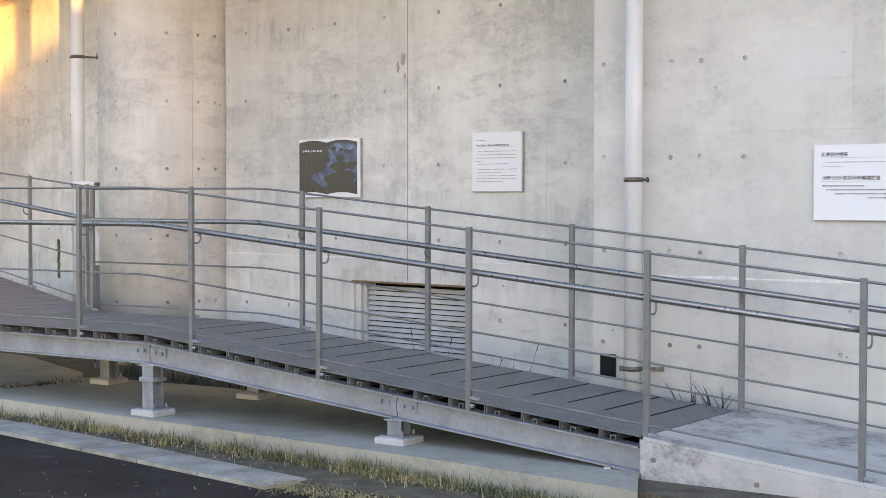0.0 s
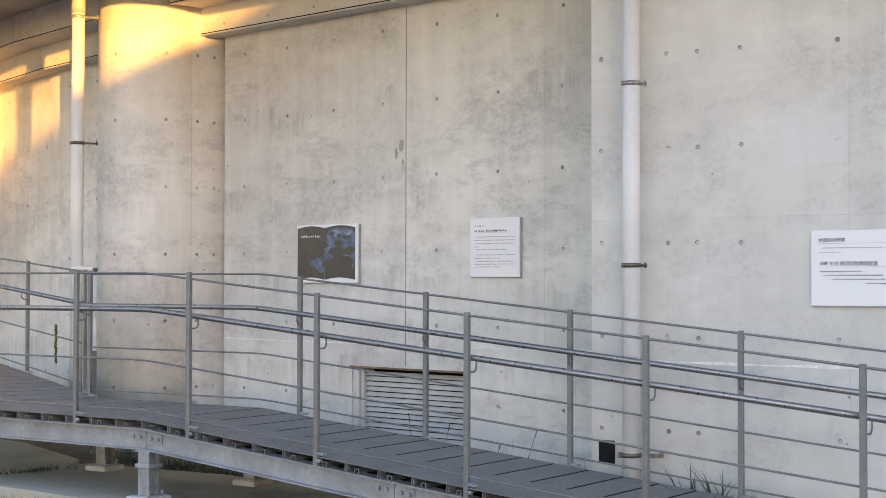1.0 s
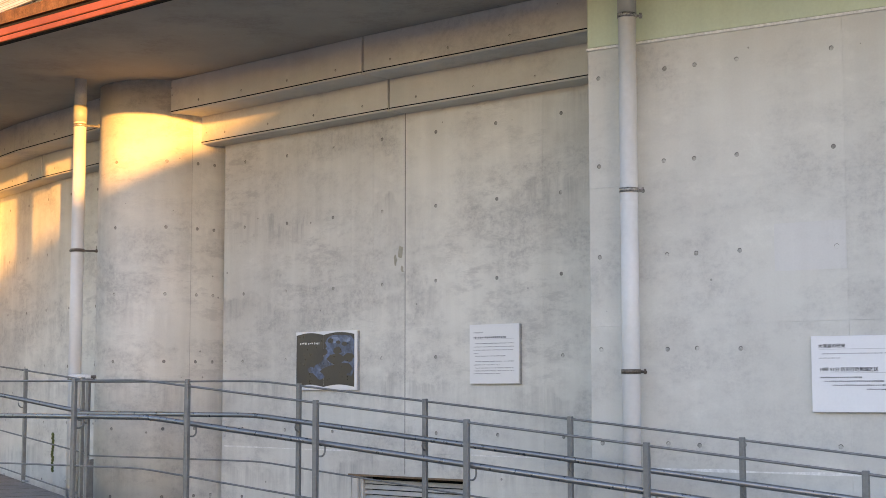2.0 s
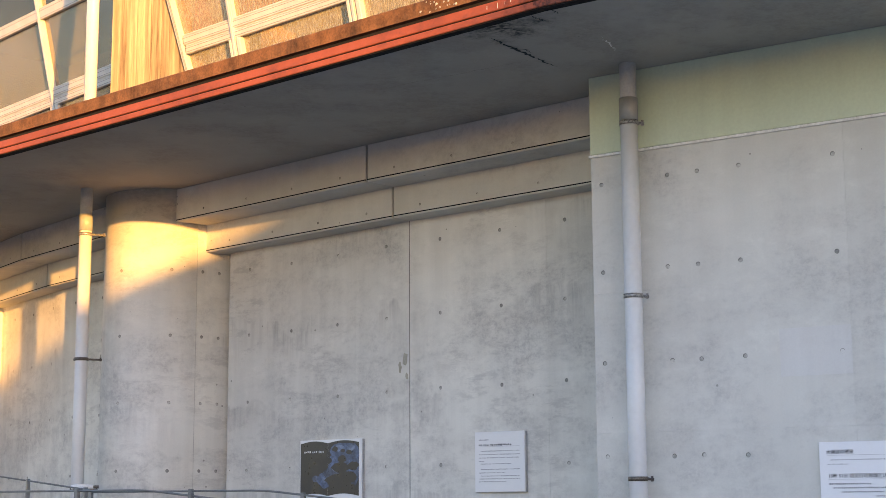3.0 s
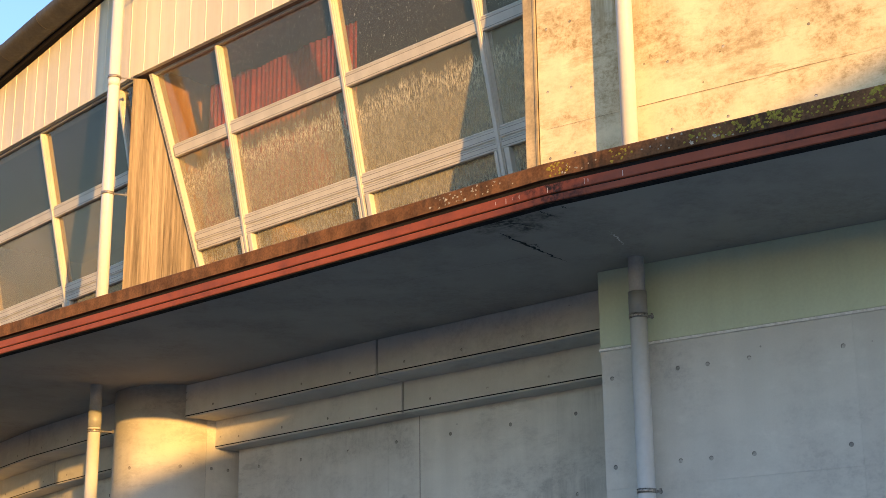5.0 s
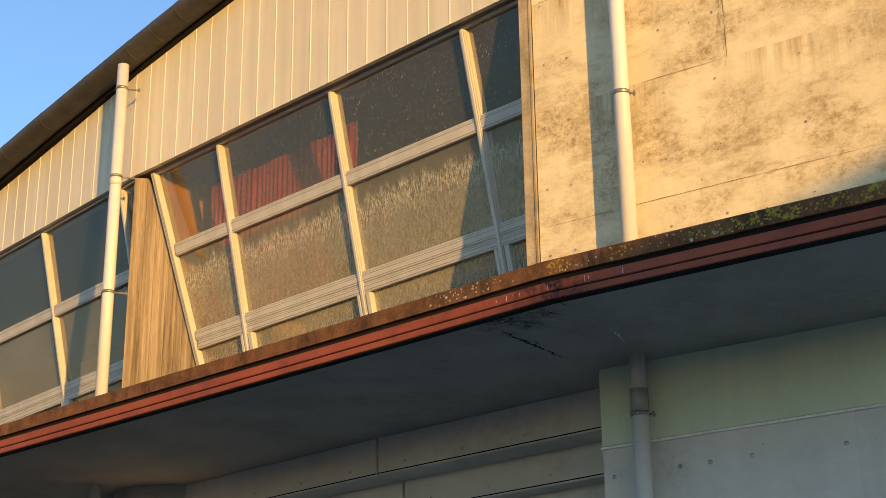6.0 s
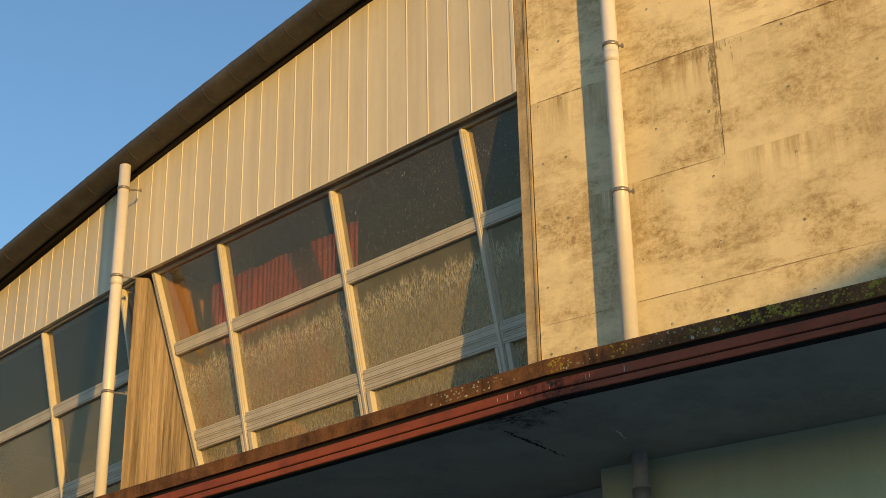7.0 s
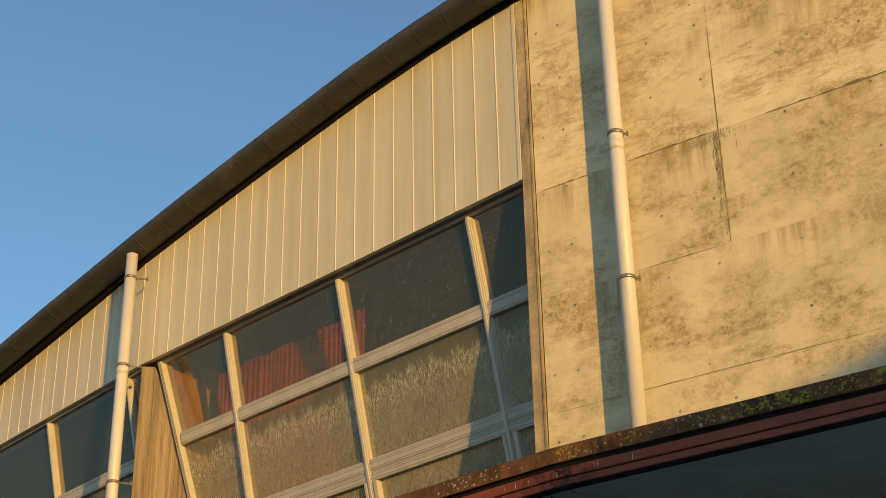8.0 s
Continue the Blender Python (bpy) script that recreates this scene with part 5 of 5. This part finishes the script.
painted("night_sky", [(0.55, 0.40, 0.19, 0.075), (0.62, 0.33, 0.13, 0.10), (0.44, 0.31, 0.08, 0.06), (0.68, 0.22, 0.06, 0.12), (0.40, 0.22, 0.10, 0.06),
                      (0.28, 0.16, 0.06, 0.05), (0.32, 0.12, 0.05, 0.035), (0.20, 0.17, 0.04, 0.03)], NIGHTBLUE, "deep blue misty sky", 0.0312)
painted("pale_mist", [(0.46, 0.255, 0.05, 0.03), (0.50, 0.42, 0.06, 0.03), (0.31, 0.155, 0.03, 0.025), (0.64, 0.42, 0.05, 0.025)], MIST, "paler mist", 0.0316)
painted("foliage", [(0.445, 0.413, 0.035, 0.025), (0.53, 0.33, 0.055, 0.032), (0.615, 0.385, 0.035, 0.018), (0.54, 0.40, 0.03, 0.014), (0.51, 0.262, 0.11, 0.045), (0.665, 0.27, 0.065, 0.04),
                        (0.47, 0.155, 0.15, 0.05), (0.63, 0.18, 0.08, 0.05), (0.28, 0.275, 0.075, 0.045), (0.36, 0.32, 0.05, 0.03), (0.55, 0.09, 0.17, 0.045)], NIGHT, "dark rounded leaf shapes", 0.032)
bars(0.055, 0.30, 0.395, 0.02, pic, BOARD)

# ---- weeds ----
def blades(spots, hmin, hmax, w, mat, name, label, lean=0.5):
    bm = bmesh.new()
    for x, y, z in spots:
        h, a, b = rng.uniform(hmin, hmax), rng.uniform(0, 6.2832), rng.uniform(0.05, lean)
        d, sd = Vector((math.cos(a), math.sin(a), 0)), Vector((-math.sin(a), math.cos(a), 0))
        p = Vector((x, y, z))
        prev = None
        for k in range(4):
            t = k / 3
            c = p + d * (b * h * t * t) + Vector((0, 0, h * t * (1 - 0.25 * b * t)))
            ww = w * (1 - t) + 0.0005
            cur = (bm.verts.new(c + sd * ww), bm.verts.new(c - sd * ww))
            if prev:
                bm.faces.new((prev[0], prev[1], cur[1], cur[0]))
            prev = cur
    return solid(name, bm, mat, label, "grass", None, "stuff")


def along(points, n, spread, z, clump=0.5):
    out = []
    for i in range(n):
        k = rng.randrange(len(points) - 1)
        t = rng.random()
        (x0, y0), (x1, y1) = points[k], points[k + 1]
        if noise.noise(((x0 + (x1 - x0) * t) * 2.3, 4.0, 0)) + rng.uniform(-0.35, 0.35) < -clump + 0.35:
            continue
        out.append((x0 + (x1 - x0) * t + rng.gauss(0, spread), y0 + (y1 - y0) * t + rng.gauss(0, spread), z))
    return out


def clumps(points, n, per, r, z):
    """Spots for tufts: many blades close round each of n places along a line."""
    out = []
    for i in range(n):
        k = rng.randrange(len(points) - 1)
        t = rng.random()
        (x0, y0), (x1, y1) = points[k], points[k + 1]
        cx, cy = x0 + (x1 - x0) * t + rng.gauss(0, 0.03), y0 + (y1 - y0) * t + rng.gauss(0, 0.03)
        for j in range(rng.randint(per // 3, per)):
            out.append((cx + rng.gauss(0, r), cy + rng.gauss(0, r), z))
    return out


edge = [(0.75, 7.66), (-0.16, 8.5), (-1.02, 9.2), (-2.07, 10.02), (-3.33, 11.05)]
blades(clumps(edge, 40, 48, 0.05, 0.01), 0.02, 0.12, 0.0026, GRASS, "grass", "tufts of short green grass along the slab edge", 0.9)
blades(clumps(edge, 80, 30, 0.05, 0.01), 0.015, 0.06, 0.0035, WEED, "grass", "low dark weeds along the slab edge", 1.2)
blades(clumps(edge, 110, 34, 0.06, 0.01), 0.02, 0.10, 0.0026, STRAW, "dry_grass", "dry straw lying along the slab edge", 3.0)
blades(along([(-0.3, 7.9), (-1.5, 9.15), (-3.2, 10.75)], 300, 0.09, 0.03, 0.25), 0.008, 0.05, 0.002, STRAW, "dry_grass", "scattered straw on the stone edging", 4.0)
blades([(-0.95 + 0.7 * q + rng.gauss(0, 0.06), 8.36 - 0.55 * q + rng.gauss(0, 0.06), 0.012) for q in [rng.random() ** 1.5 for k in range(600)]], 0.008, 0.045, 0.0022, STRAW, "dry_grass", "mat of dry straw over the end of the stone edging", 6.0)
blades([(rng.uniform(-3.0, 0.6), rng.uniform(7.9, 9.6), 0.003) for k in range(90)], 0.004, 0.016, 0.003, STRAW, "litter", "bits of straw and leaf on the asphalt", 5.0)
blades(clumps([(1.54, 9.46), (1.76, 9.31)], 7, 9, 0.03, 0.09), 0.32, 0.5, 0.010, WEED, "weeds", "dark leafy weed between ramp and wall", 1.3)
blades(clumps([(1.2, 9.5), (0.75, 9.85)], 3, 8, 0.05, 0.09), 0.15, 0.4, 0.005, WEED, "weeds", "dark thin weeds between ramp and wall", 0.7)
blades(clumps([(0.5, 10.9), (-0.6, 11.6)], 3, 5, 0.04, 0.09), 0.25, 0.45, 0.004, WEED, "weeds", "dark thin weeds before the louvre", 0.5)
blades(clumps([(-0.4, 10.75), (-1.5, 11.8), (-2.9, 13.1)], 60, 30, 0.07, 0.08), 0.03, 0.2, 0.005, WEED, "grass", "weeds on the soil behind the slab", 1.0)


def stalk(x, y, h, dx, dy, label):
    """One thin dry stalk with a dark leaf at its foot and its tip."""
    s = thing("weed_stalk", label, "weed", pose(x, y, 0.08), "weed stalks")
    pts = [(0, 0, 0), (dx * 0.2, dy * 0.2, h * 0.5), (dx, dy, h)]
    part("stem", tube(pts, 0.0018, 5), WEED, s)
    for p0, p1, r in ((0.5, 0.66, 0.005), (0.94, 1.08, 0.005)):
        a, b = (Vector((dx * t * t, dy * t * t, h * t)) for t in (p0, p1))
        part("leaf", tube([a, a.lerp(b, 0.15) + Vector((0.004, 0, 0)), a.lerp(b, 0.6), b], r, 5, squash=0.25), WEED, s)


blades(clumps([(-3.42, 11.78), (-2.98, 12.14)], 16, 16, 0.03, 0.12), 0.015, 0.05, 0.006, WEED, "weeds", "low weeds in the joint between two slabs", 1.5)
stalk(0.59, 10.80, 0.46, 0.08, -0.06, "thin dark weed stalk leaning before the concrete wall")
stalk(0.372, 11.0, 0.34, 0.05, -0.04, "short dark weed stalk before the concrete wall")
stalk(0.0, 11.34, 0.45, 0.06, -0.05, "dark weed stalk before the louvre vent")
stalk(-0.2, 11.5, 0.5, -0.04, 0.03, "dark weed stalk before the louvre vent")
blades(clumps([(0.76, 10.64), (0.82, 10.6)], 2, 12, 0.03, 0.09), 0.18, 0.3, 0.004, STRAW, "weeds", "dry brown weed at the foot of the wall", 0.9)
blades([(1.25 + rng.gauss(0, 0.1), 9.62 + rng.gauss(0, 0.05), 0.09) for k in range(40)], 0.05, 0.28, 0.004, STRAW, "weeds", "dry weeds at the foot of the drain pipe", 0.9)
bm = bmesh.new()
for i in range(70):
    z = rng.uniform(0.75, 1.15)
    bmesh.ops.create_icosphere(bm, subdivisions=1, radius=rng.uniform(0.008, 0.02), matrix=Matrix.Translation((0.0 + rng.gauss(0, 0.008), -0.004, z)))
solid("moss", bm, MOSS, "dark moss in an upright wall joint", "moss", F2R, "stuff")

# ---- an unseen hall, added behind the camera to shade the lower walls ----
hall = thing("shade_hall", "unseen gabled hall added to shade the lower walls", "building", kind="structure")
sd, sn = Vector((math.sin(radians(SUN_AZ)), math.cos(radians(SUN_AZ)), 0)), Vector((-math.cos(radians(SUN_AZ)), math.sin(radians(SUN_AZ)), 0))
def at(q, a):
    p = sn * q + sd * a
    return (p.x, p.y)
SLOPE, Q0, Z0 = 0.45, 4.26, 6.31
PEAK = 7.2
def roof_z(q):
    return Z0 + SLOPE * (q - Q0) if q < PEAK else Z0 + SLOPE * (2 * PEAK - Q0 - q)
QS = (-3.0, PEAK, 2 * PEAK + 3.0)
part("gable_wall", prism([at(QS[0], 18.3), at(PEAK, 18.3), at(QS[2], 18.3), at(QS[2], 30), at(PEAK, 30), at(QS[0], 30)], 0.0, [roof_z(q) - 0.12 for q in (*QS, *QS[::-1])]), BOUNCE_FACE, hall)
for q0, q1 in ((QS[0] - 0.5, PEAK), (PEAK, QS[2] + 0.5)):
    hs = [roof_z(q) for q in (q0, q1, q1, q0)]
    part("roof", prism([at(q0, 18), at(q1, 18), at(q1, 30.3), at(q0, 30.3)], [h - 0.15 for h in hs], hs), SHADE_ROOF, hall)
